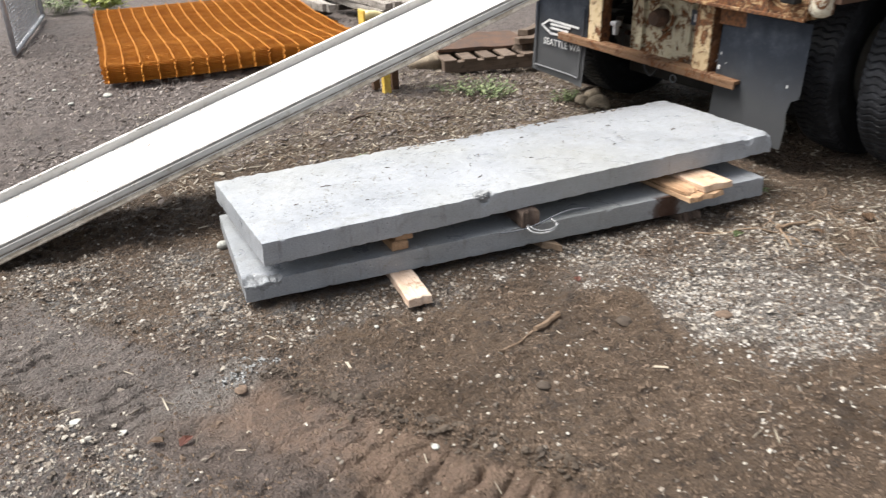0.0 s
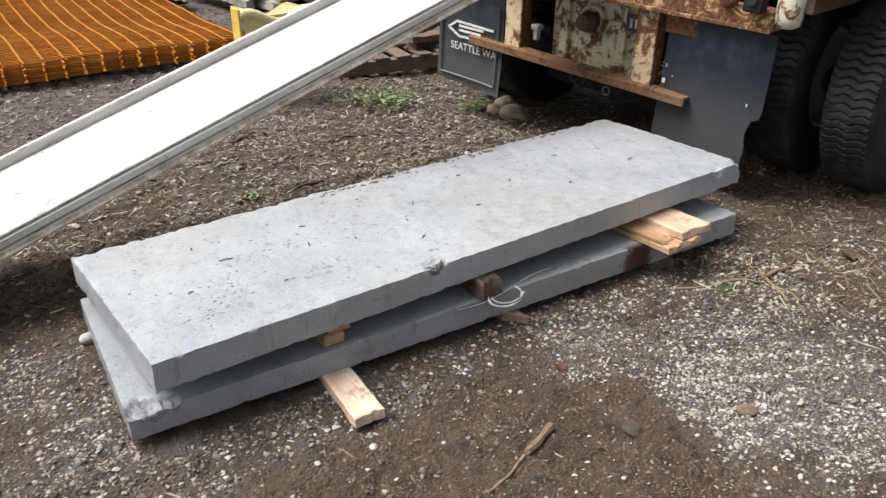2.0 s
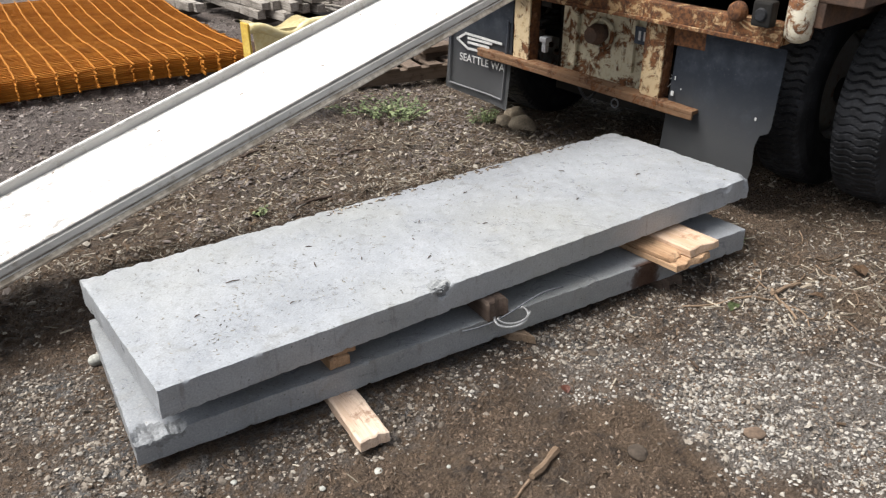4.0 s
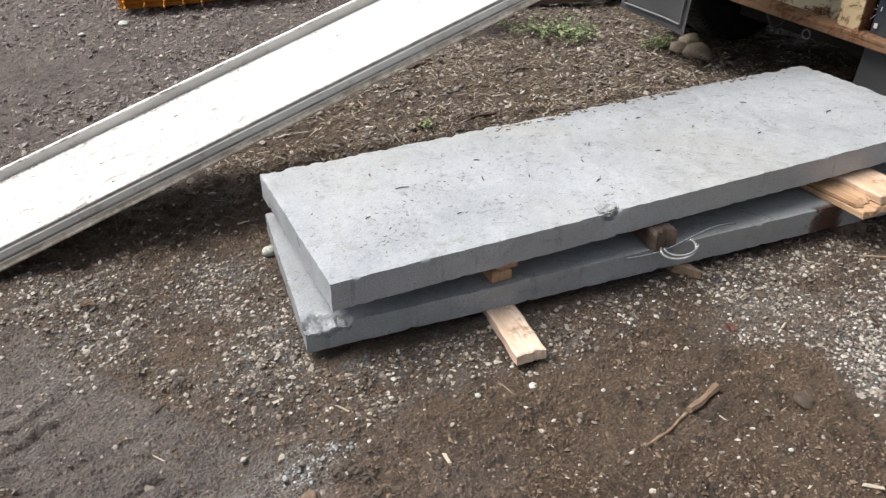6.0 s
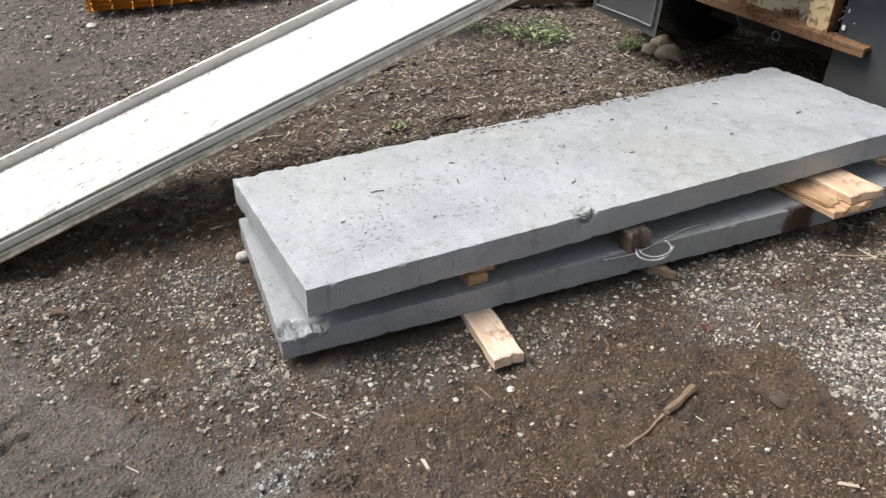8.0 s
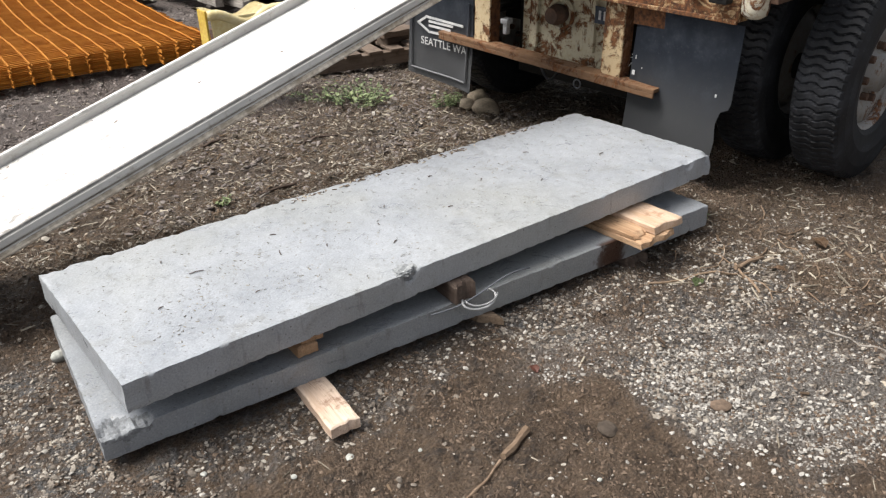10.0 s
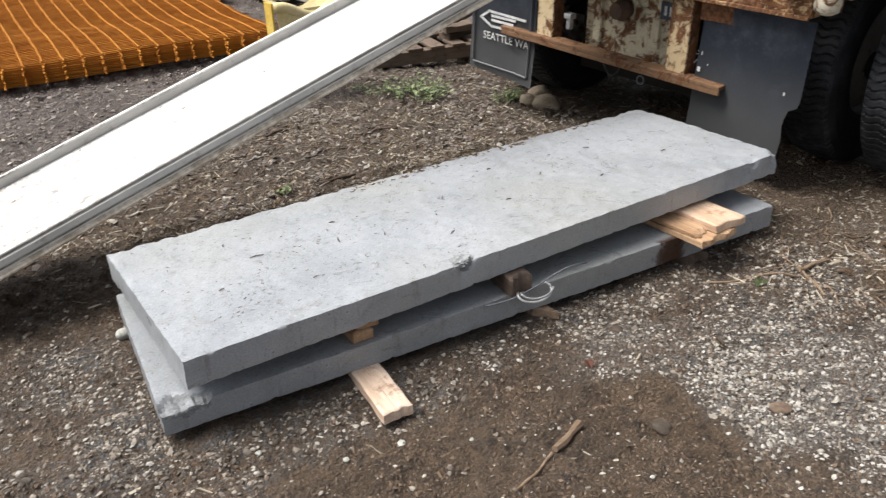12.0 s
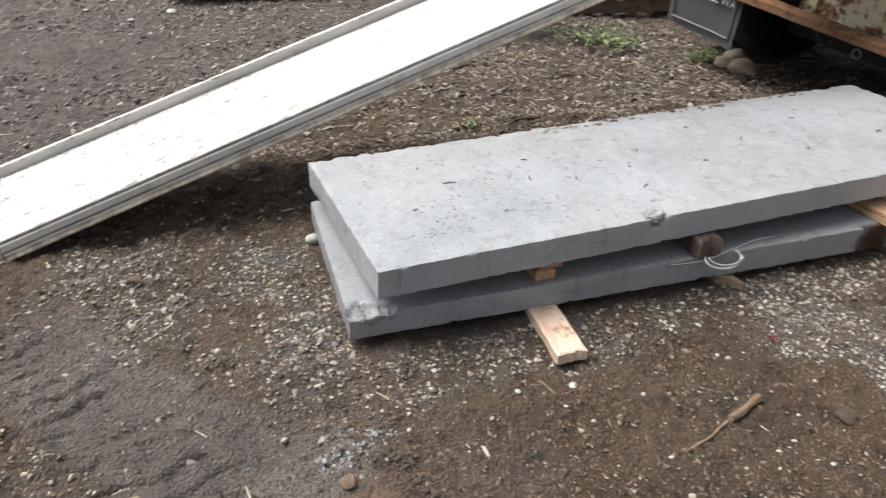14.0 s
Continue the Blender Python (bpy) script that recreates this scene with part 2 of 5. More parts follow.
DARK_BEARER = wood_material("dark_bearer", (0.05, 0.042, 0.036), (0.10, 0.085, 0.07), (0.03, 0.024, 0.02))
PALLET_WOOD = wood_material("damp_pallet_wood", (0.13, 0.095, 0.07), (0.21, 0.16, 0.125), (0.06, 0.045, 0.035))
BEAM_WOOD = rusty_paint_material("weathered_step_beam", (0.205, 0.118, 0.066), 0.62, 7)
CREAM_RUST = rusty_paint_material("cream_paint_over_rust", (0.66, 0.54, 0.35), 0.615, 12)
PLATE_RUST = rusty_paint_material("white_paint_over_rust", (0.60, 0.56, 0.42), 0.605, 9)
SILL_RUST = rusty_paint_material("rusted_sill_paint", (0.50, 0.34, 0.18), 0.50, 12)
POST_RUST = rusty_paint_material("post_rust_over_cream", (0.60, 0.47, 0.29), 0.54, 9)
RUST = rusty_paint_material("deep_rust", (0.24, 0.11, 0.05), 0.5, 10)
DARK_RUST = mottled("dark_rusty_steel", (0.075, 0.048, 0.036), (0.13, 0.075, 0.05), 8, 90, 0.85)
# near black, with the deep shade under the truck put into the colour
BLACK_STEEL = mottled("near_black_steel", (0.003, 0.0028, 0.0026), (0.007, 0.006, 0.005), 6, 70, 0.75)
FLAP = rubber_material("mud_flap_rubber", (0.032, 0.042, 0.062), (0.105, 0.122, 0.152), 0.52, True)
TYRE = rubber_material("tyre_rubber", (0.010, 0.0115, 0.0145), (0.066, 0.071, 0.084), 0.57)
RIM = rusty_paint_material("rim_paint", (0.30, 0.295, 0.285), 0.66, 8)
WHITE_PAINT = mottled("faded_white_lettering", (0.55, 0.57, 0.58), (0.70, 0.71, 0.71), 20, 150, 0.7)
WHITE_METAL = rusty_paint_material("chalky_white_metal", (0.60, 0.57, 0.47), 0.60, 13)
PANEL, RAIL = panel_material(), rail_material()
GROOVE_STRIP = mottled("groove_strip", (0.16, 0.14, 0.115), (0.34, 0.31, 0.27), 9, 70, 0.9)
DARK_SEAM = mottled("seam_strip", (0.20, 0.20, 0.19), (0.38, 0.37, 0.35), 8, 60, 0.8)
WIRE = mottled("galvanised_wire", (0.42, 0.43, 0.44), (0.56, 0.57, 0.58), 20, 200, 0.42, 0.5)
YELLOW = mottled("yellow_paint", (0.62, 0.40, 0.05), (0.74, 0.55, 0.14), 5, 50, 0.6)
PALE_YELLOW = mottled("pale_yellow_paint", (0.76, 0.64, 0.32), (0.82, 0.74, 0.46), 5, 50, 0.6)
ROCK = mottled("river_stone", (0.25, 0.205, 0.15), (0.38, 0.32, 0.24), 9, 90, 0.8, strength=0.4)
RED_STONE = mottled("reddish_stone", (0.175, 0.125, 0.095), (0.235, 0.17, 0.13), 12, 90, 0.85)
EARTH_STONE = mottled("earthy_stone", (0.13, 0.092, 0.066), (0.185, 0.132, 0.098), 14, 90, 0.95, strength=0.6)
WHITE_STONE = mottled("white_stone", (0.36, 0.37, 0.34), (0.50, 0.51, 0.475), 12, 90, 0.8)
CLOD = mottled("mud_clod", (0.055, 0.042, 0.032), (0.085, 0.066, 0.05), 14, 90, 0.95, strength=0.6)
STICK = wood_material("dry_stick", (0.21, 0.145, 0.095), (0.34, 0.25, 0.175), (0.08, 0.05, 0.033))
LEAF = leaf_material("weed_leaf", (0.05, 0.085, 0.032), (0.27, 0.325, 0.155))
PALE_LEAF = leaf_material("yellow_green_leaf", (0.22, 0.28, 0.05), (0.38, 0.42, 0.10))
RED_LEAF = leaf_material("red_fallen_leaf", (0.16, 0.06, 0.045), (0.22, 0.10, 0.07))
DRY_LEAF = leaf_material("fallen_leaf", (0.10, 0.14, 0.06), (0.15, 0.17, 0.08))
BROWN_LEAF = leaf_material("brown_fallen_leaf", (0.14, 0.085, 0.05), (0.20, 0.13, 0.08))
GATE = mottled("galvanised_tube", (0.38, 0.40, 0.43), (0.50, 0.52, 0.55), 8, 90, 0.5, 0.4)
LIP = mottled("stained_beige_metal", (0.30, 0.255, 0.20), (0.56, 0.51, 0.44), 14, 60, 0.75)
STRAW = leaf_material("straw_crumb", (0.07, 0.065, 0.05), (0.36, 0.33, 0.26))
CHAIN = mottled("dull_galvanised_mesh", (0.15, 0.165, 0.19), (0.22, 0.235, 0.26), 8, 90, 0.6, 0.3)


def rebar_material():
    k = Mat("bright_rust")
    n, f = k.noise(5, 5, 0.7), k.noise(120, 3)
    c = k.mix(k.ramp(n, 0.3, 0.7), (0.37, 0.132, 0.015), (0.52, 0.215, 0.029))
    c = k.mix(k.ramp(f, 0.55, 0.75, 0, 0.6), c, (0.21, 0.068, 0.012))
    return k.done(c, 0.88, 0, f, 0.4, 0.002, 0.3)


REBAR = rebar_material()

# ---- mesh helpers ----
rng = np.random.default_rng(7)
LATTICE = np.random.default_rng(3).random((256, 256))


def wave(x, y, scale, seed=0):
    """Smooth value noise, -0.5 to 0.5."""
    x, y = np.asarray(x) * scale + seed * 17.3, np.asarray(y) * scale + seed * 31.7
    ix, iy = np.floor(x).astype(int), np.floor(y).astype(int)
    fx, fy = x - ix, y - iy
    fx, fy = fx * fx * (3 - 2 * fx), fy * fy * (3 - 2 * fy)
    a, b = LATTICE[ix % 256, iy % 256], LATTICE[(ix + 1) % 256, iy % 256]
    c, d = LATTICE[ix % 256, (iy + 1) % 256], LATTICE[(ix + 1) % 256, (iy + 1) % 256]
    return (a + (b - a) * fx) * (1 - fy) + (c + (d - c) * fx) * fy - 0.5


def step(v, lo, hi):
    k = np.clip((np.asarray(v, float) - lo) / (hi - lo), 0, 1)
    return k * k * (3 - 2 * k)


def thing(name, m=None, label="", category="", group="", kind=""):
    ob = new(name)
    ob.empty_display_size = 0.1
    if m is not None:
        ob.matrix_world = m
    return tagged(ob, label, category, group, kind)


def mesh_of(name, bm, material, smooth=False):
    me = bpy.data.meshes.new(name)
    bm.normal_update()
    bm.to_mesh(me)
    bm.free()
    me.materials.append(material)
    if smooth:
        me.polygons.foreach_set("use_smooth", [True] * len(me.polygons))
    return me


def part(name, bm, material, parent, label="", smooth=False):
    ob = new(name, bm if isinstance(bm, bpy.types.Mesh) else mesh_of(name, bm, material, smooth))
    ob.parent = parent
    return tagged(ob, label)


def single(name, bm, material, m=None, label="", category="", group="", kind="", smooth=False):
    ob = new(name, mesh_of(name, bm, material, smooth))
    if m is not None:
        ob.matrix_world = m
    return tagged(ob, label, category, group, kind)


def box(bm, c, size, m=None, bevel=0.0, cuts=0, rough=0.0, seed=0):
    """A box round c with bevelled, uneven edges."""
    b = bmesh.new()
    bmesh.ops.create_cube(b, size=1)
    bmesh.ops.scale(b, vec=size, verts=b.verts)
    if cuts:
        long = max(range(3), key=lambda i: size[i])
        es = [e for e in b.edges if abs((e.verts[0].co - e.verts[1].co)[long]) > size[long] * 0.9]
        bmesh.ops.subdivide_edges(b, edges=es, cuts=cuts)
    if bevel:
        es = [e for e in b.edges if e.calc_face_angle(0) > 0.5]
        bmesh.ops.bevel(b, geom=es, offset=bevel, segments=2, affect="EDGES", profile=0.6)
    if rough:
        for v in b.verts:
            v.co += noise.noise_vector(v.co * 14 + Vector((seed, seed * 2.1, 0))) * rough
    bmesh.ops.translate(b, vec=c, verts=b.verts)
    if m is not None:
        bmesh.ops.transform(b, matrix=m, verts=b.verts)
    tmp = bpy.data.meshes.new("tmp")
    b.to_mesh(tmp)
    b.free()
    bm.from_mesh(tmp)
    bpy.data.meshes.remove(tmp)
    return bm


def boxed(c, size, m=None, bevel=0.003, cuts=0, rough=0.0, seed=0):
    return box(bmesh.new(), c, size, m, bevel, cuts, rough, seed)


def sweep(bm, points, radius, sides=6):
    """A round tube along points; radius may be a list."""
    rings, pts = [], [Vector(p) for p in points]
    for i, p in enumerate(pts):
        d = (pts[min(i + 1, len(pts) - 1)] - pts[max(i - 1, 0)]).normalized()
        u = d.orthogonal().normalized()
        if rings:
            u = (last - d * last.dot(d)).normalized()
        last = u
        w = d.cross(u)
        r = radius[i] if isinstance(radius, (list, tuple)) else radius
        rings.append([bm.verts.new(p + (u * math.cos(a) + w * math.sin(a)) * r)
                      for a in (2 * math.pi * j / sides for j in range(sides))])
    for a, b in zip(rings, rings[1:]):
        for j in range(sides):
            bm.faces.new((a[j], a[(j + 1) % sides], b[(j + 1) % sides], b[j]))
    bm.faces.new(rings[0][::-1])
    bm.faces.new(rings[-1])
    return bm


def extruded(profile, length, cap=True):
    """A closed profile (y, z) drawn out along x."""
    bm = bmesh.new()
    n = max(2, int(length / 0.25))
    rows = [[bm.verts.new((length * i / n, y, z)) for y, z in profile] for i in range(n + 1)]
    k = len(profile)
    for a, b in zip(rows, rows[1:]):
        for j in range(k):
            bm.faces.new((a[j], a[(j + 1) % k], b[(j + 1) % k], b[j]))
    if cap:
        bm.faces.new(rows[0][::-1])
        bm.faces.new(rows[-1])
    bmesh.ops.recalc_face_normals(bm, faces=bm.faces)
    return bm


def spun(profile, sides=64):
    """A profile (radius, y) turned round the y axis."""
    bm = bmesh.new()
    rows = []
    for i in range(sides):
        a = 2 * math.pi * i / sides
        rows.append([bm.verts.new((r * math.cos(a), y, r * math.sin(a))) for r, y in profile])
    k = len(profile)
    for i in range(sides):
        a, b = rows[i], rows[(i + 1) % sides]
        for j in range(k - 1):
            bm.faces.new((a[j], a[j + 1], b[j + 1], b[j]))
    bmesh.ops.recalc_face_normals(bm, faces=bm.faces)
    return bm


def joined(name, verts, faces, material, smooth=False):
    me = bpy.data.meshes.new(name)
    me.from_pydata(verts.tolist() if isinstance(verts, np.ndarray) else verts, [],
                   faces.tolist() if isinstance(faces, np.ndarray) else faces)
    me.materials.append(material)
    if smooth:
        me.polygons.foreach_set("use_smooth", [True] * len(me.polygons))
    me.update()
    return me


# ---- ground ----


def patch(x, y, cx, cy, rx, ry, seed, turn=0.0, soft=0.35):
    """1 inside a ragged patch, 0 outside."""
    c, s = math.cos(radians(turn)), math.sin(radians(turn))
    u, v = (x - cx) * c + (y - cy) * s, -(x - cx) * s + (y - cy) * c
    d = np.sqrt((u / rx) ** 2 + (v / ry) ** 2)
    d = d + 0.55 * wave(x, y, 2.6, seed) + 0.4 * wave(x, y, 7.5, seed + 1)
    return 1 - step(d, 1 - soft, 1 + soft)


def gravel_at(x, y):
    g = 0.80 * patch(x, y, 1.78, -0.66, 0.56, 0.56, 1, 0.0, 0.16)
    g = np.maximum(g, 0.85 * patch(x, y, -0.45, 0.42, 0.62, 0.45, 2))
    g = np.maximum(g, 0.38 * patch(x, y, -0.7, -0.1, 0.8, 0.40, 3, 20))
    g = np.maximum(g, 0.75 * patch(x, y, 1.75, -0.22, 0.80, 0.24, 4, -8))
    g = np.maximum(g, 0.62 * patch(x, y, 0.35, -0.10, 0.75, 0.17, 15))
    g = np.maximum(g, 0.30 * patch(x, y, 2.7, -0.8, 0.7, 0.7, 16))
    g = np.maximum(g, 0.42 * patch(x, y, 1.6, 1.8, 1.7, 1.0, 5, -10))
    g = np.maximum(g, 0.35 * patch(x, y, -0.22, -0.29, 0.17, 0.09, 9, 15))
    g = np.maximum(g, 0.75 * patch(x, y, -0.74, -0.64, 0.60, 0.24, 60, -56))
    g = np.maximum(g, 0.12 + 0.22 * wave(x, y, 1.7, 6))
    g = g * (1 - 0.75 * patch(x, y, 1.52, -0.31, 0.16, 0.09, 54, -15)) * (1 - 0.7 * patch(x, y, 2.30, -0.62, 0.16, 0.12, 55))
    g = g * np.clip(0.92 + 1.1 * wave(x, y, 8, 56), 0.15, 1.15) * np.clip(0.95 + 1.3 * wave(x, y, 3.5, 61), 0.35, 1.1)
    u, v = 0.83 * x + 0.55 * y, 0.55 * x - 0.83 * y
    return g * (1 - 0.7 * step(u, -0.80, -0.70) * (1 - step(u, -0.38, -0.33)) * step(v, -1.1, -0.8))


def pale_at(x, y):
    p = 0.95 * patch(x, y, 1.62, -0.86, 0.40, 0.34, 7, -35)
    p = np.maximum(p, 0.5 * patch(x, y, 1.40, -0.42, 0.36, 0.12, 8, -20))
    v = 0.55 * x - 0.83 * y + 0.1 * wave(x, y, 3, 52)
    p = np.maximum(p, 0.32 * rut_at(x, y) * (1 - step(v, 0.08, 0.30)))
    return np.maximum(p, 0.9 * patch(x, y, -0.29, -0.36, 0.25, 0.12, 9, 20))


def litter_at(x, y):
    shade = 1 - 0.9 * step(x, 2.70, 2.85) * step(y, 0.45, 0.6) * (1 - step(y, 1.75, 1.95))  # pale litter thinned under the truck to deepen its shade
    thick = shade * np.clip(0.78 + 1.5 * wave(x, y, 3.6, 66) + 0.6 * wave(x, y, 9, 67), 0.12, 1)
    return np.maximum(0.9 * thick * patch(x, y, 1.7, 1.75, 1.9, 0.85, 10, -8),
                      np.maximum(0.5 * patch(x, y, 2.6, 3.0, 0.9, 0.8, 11), 0.8 * patch(x, y, 2.65, -0.30, 0.70, 0.45, 33)))


def grey_at(x, y):
    far = step(y - 0.35 * x, 1.5, 2.4)
    v = 0.55 * x - 0.83 * y + 0.1 * wave(x, y, 3, 52)
    far = np.maximum(far, 0.9 * rut_at(x, y) * (1 - step(v, 0.08, 0.30)))
    return np.maximum(far, 0.75 * patch(x, y, -0.75, -0.75, 0.85, 0.6, 12, 30))


def rut_at(x, y):
    """The strip that a tyre pressed into the soil."""
    u, v = 0.83 * x + 0.55 * y, 0.55 * x - 0.83 * y
    u = u + 0.06 * wave(x, y, 3, 29) + 0.02 * wave(x, y, 11, 51)
    return step(u, -0.80, -0.70) * (1 - step(u, -0.38, -0.33)) * step(v, -1.1, -0.8) * (1 - step(v, 1.8, 2.6))


def red_at(x, y):
    v = 0.55 * x - 0.83 * y + 0.1 * wave(x, y, 3, 52)
    u = 0.83 * x + 0.55 * y + 0.16 * wave(x, y, 5, 64)
    return 0.95 * rut_at(x, y) * step(v, 0.12, 0.34) * step(u, -0.72, -0.58)


def height_at(x, y):
    x, y = np.asarray(x, float), np.asarray(y, float)
    near = 1 - step(np.hypot(x - 1, y - 1), 9, 25)
    z = 0.030 * wave(x, y, 0.8, 20) + 0.020 * wave(x, y, 2.3, 21) + 0.013 * wave(x, y, 6, 22)
    core = step(x, -2.3, -1.5) * (1 - step(x, 3.0, 4.6)) * step(y, -2.1, -1.4) * (1 - step(y, 6, 9))
    z = z + core * (0.012 * wave(x, y, 15, 23) + 0.010 * wave(x, y, 34, 24) + 0.007 * wave(x, y, 60, 25))
    # lumps parted by creases
    rut = rut_at(x, y)
    z = z * (1 - 0.3 * rut)
    z = z + core * (1 - 0.2 * rut) * (0.036 * np.abs(wave(x, y, 9, 27)) + 0.026 * np.abs(wave(x, y, 20, 28)) + 0.012 * wave(x, y, 27, 63) - 0.013)
    # ruts pressed by tyres into the soft soil before the stack
    u, v = 0.83 * x + 0.55 * y, 0.55 * x - 0.83 * y
    lug = np.maximum(0, np.cos((v - 0.22 * u) * 76 + 9 * wave(x, y, 2.6, 26) + 6 * wave(x, y, 8, 53))) ** 9 * np.clip(0.60 + 2.4 * wave(x, y, 4.5, 32), 0, 1.3)
    z = z - rut * (0.028 * lug + 0.016) + 0.030 * np.exp(-((u + 0.305 + 0.05 * wave(x, y, 4, 59)) / 0.035) ** 2) * step(v, -0.1, 0.2)
    z = z - 0.045 * step(x, 2.2, 2.9) - 0.02 * step(y, 1.8, 3)
    z = z + 0.012 * patch(x, y, 0.45, -0.05, 0.5, 0.30, 62, 0.0, 0.6)
    under = patch(x, y, 1.2, 0.38, 1.5, 0.55, 14)
    banked = 0.026 * patch(x, y, -0.02, 0.10, 0.36, 0.24, 65, 0.0, 0.5)
    return z * near * (1 - 0.75 * under) - 0.004 * under + banked


def ground_lines(lo, hi, a, b, fine, coarse, far):
    inner = np.arange(a, b, fine)
    left = np.arange(lo, a, coarse)
    right = np.arange(b, hi, coarse)
    out = np.geomspace(0.08, far, 26)
    return np.concatenate([(lo - out)[::-1], left, inner, right, hi + out])


gx = ground_lines(-2.4, 5.0, -1.35, 2.5, 0.009, 0.033, 400)
gy = ground_lines(-2.0, 9.5, -1.35, 3.3, 0.009, 0.033, 400)
GX, GY = np.meshgrid(gx, gy)
nx, ny = len(gx), len(gy)
gv = np.stack([GX.ravel(), GY.ravel(), height_at(GX.ravel(), GY.ravel())], 1)
ids = np.arange(nx * ny).reshape(ny, nx)
gf = np.stack([ids[:-1, :-1], ids[:-1, 1:], ids[1:, 1:], ids[1:, :-1]], -1).reshape(-1, 4)
ground_me = joined("ground", gv, gf, SOIL, True)
for attr, fun in (("gravel", gravel_at), ("pale", pale_at), ("litter", litter_at), ("grey", grey_at), ("red", red_at)):
    a = ground_me.attributes.new(attr, "FLOAT", "POINT")
    a.data.foreach_set("value", np.clip(fun(gv[:, 0], gv[:, 1]), 0, 1).astype(np.float32))
ground = tagged(new("ground", ground_me), "muddy brown yard soil with patches of gravel and litter", "ground", kind="structure")


def on_ground(x, y, dz=0.0):
    return float(height_at(x, y)) + dz


# gravel and litter, far too many to count
phi = (1 + 5 ** 0.5) / 2
ICO = np.array([(-1, phi, 0), (1, phi, 0), (-1, -phi, 0), (1, -phi, 0), (0, -1, phi), (0, 1, phi), (0, -1, -phi), (0, 1, -phi),
                (phi, 0, -1), (phi, 0, 1), (-phi, 0, -1), (-phi, 0, 1)]) / 1.9
ICO_F = np.array([(0, 11, 5), (0, 5, 1), (0, 1, 7), (0, 7, 10), (0, 10, 11), (1, 5, 9), (5, 11, 4), (11, 10, 2), (10, 7, 6), (7, 1, 8),
                  (3, 9, 4), (3, 4, 2), (3, 2, 6), (3, 6, 8), (3, 8, 9), (4, 9, 5), (2, 4, 11), (6, 2, 10), (8, 6, 7), (9, 8, 1)])


def under_things(x, y):
    return (x > -0.03) & (x < 2.38) & (y > -0.02) & (y < 0.74)


def strewn(name, count, area, density, sizes, flat, base, base_f, material, label, category, sink=0.3):
    """Many small pieces on the ground, thick where density is high, as one mesh."""
    x0, y0, x1, y1 = area
    x, y = rng.uniform(x0, x1, count), rng.uniform(y0, y1, count)
    keep = (rng.random(count) < density(x, y)) & ~under_things(x, y)
    x, y = x[keep], y[keep]
    n = len(x)
    r = sizes[0] * (sizes[1] / sizes[0]) ** (rng.random(n) ** 2.2)
    v = base[None] * (1 + 0.75 * (rng.random((n, len(base), 1)) - 0.5)) * r[:, None, None]
    v = v * np.stack([rng.uniform(0.8, 1.5, n), np.ones(n), rng.uniform(*flat, n)], 1)[:, None]
    tilt = rng.normal(0, 0.25, (n, 2))
    v[..., 2] += v[..., 0] * tilt[:, :1] + v[..., 1] * tilt[:, 1:]
    a = rng.uniform(0, 2 * np.pi, n)
    c, s = np.cos(a)[:, None], np.sin(a)[:, None]
    w = np.empty_like(v)
    w[..., 0] = v[..., 0] * c - v[..., 1] * s + x[:, None]
    w[..., 1] = v[..., 0] * s + v[..., 1] * c + y[:, None]
    w[..., 2] = v[..., 2] + (height_at(x, y) + r * (0.5 - sink) * 0.9)[:, None]
    f = (base_f[None] + (np.arange(n) * len(base))[:, None, None]).reshape(-1, base_f.shape[1])
    return tagged(new(name, joined(name, w.reshape(-1, 3), f, material)), label, category, kind="stuff")


strewn("gravel", 185000, (-1.5, -1.7, 3.6, 1.6), lambda x, y: 0.012 + 0.95 * np.clip(gravel_at(x, y), 0, 1) ** 1.4, (0.0022, 0.0088),
       (0.4, 0.85), ICO, ICO_F, PEBBLE, "loose grey and white gravel trodden into the soil", "gravel")
strewn("gravel", 14000, (-1.8, 1.2, 3.4, 6.5), lambda x, y: 0.10 + 0.75 * np.clip(gravel_at(x, y), 0, 1), (0.004, 0.015),
       (0.45, 0.8), ICO, ICO_F, PEBBLE, "scattered stones in the soil behind the slabs", "gravel")
strewn("gravel", 46000, (0.7, -1.6, 2.6, 0.1), lambda x, y: 0.62 * np.clip(1.25 * pale_at(x, y) * np.clip(0.7 + 1.5 * wave(x, y, 6, 58), 0.1, 1), 0, 1) + 0.04 * np.clip(gravel_at(x, y), 0, 1), (0.0022, 0.0078),
       (0.4, 0.8), ICO, ICO_F, WHITE_GRAVEL, "crushed white gravel in a streak across the soil", "gravel")
strewn("gravel", 5000, (-0.40, -0.45, 0.10, -0.15), lambda x, y: 0.42 * patch(x, y, -0.175, -0.315, 0.12, 0.045, 70, 12), (0.0020, 0.0062),
       (0.4, 0.8), ICO, ICO_F, BLUE_GRAVEL, "crushed pale bluish chips pressed into clay", "gravel")
FLAKE = np.array([(-1, -0.32, -0.1), (1, -0.22, -0.1), (1, 0.3, -0.1), (-1, 0.25, -0.1),
                  (-0.95, -0.3, 0.12), (1, -0.2, 0.1), (0.9, 0.28, 0.12), (-1, 0.22, 0.1)])
FLAKE_F = np.array([(3, 2, 1, 0), (4, 5, 6, 7), (0, 1, 5, 4), (1, 2, 6, 5), (2, 3, 7, 6), (3, 0, 4, 7)])
strewn("wood_litter", 48000, (-0.2, 0.75, 3.8, 4.2), lambda x, y: 0.06 + 0.85 * np.clip(litter_at(x, y), 0, 1), (0.003, 0.018),
       (0.5, 1.0), FLAKE, FLAKE_F, CHIPS, "brown bark chips and dry leaf litter on soil", "litter", 0.42)
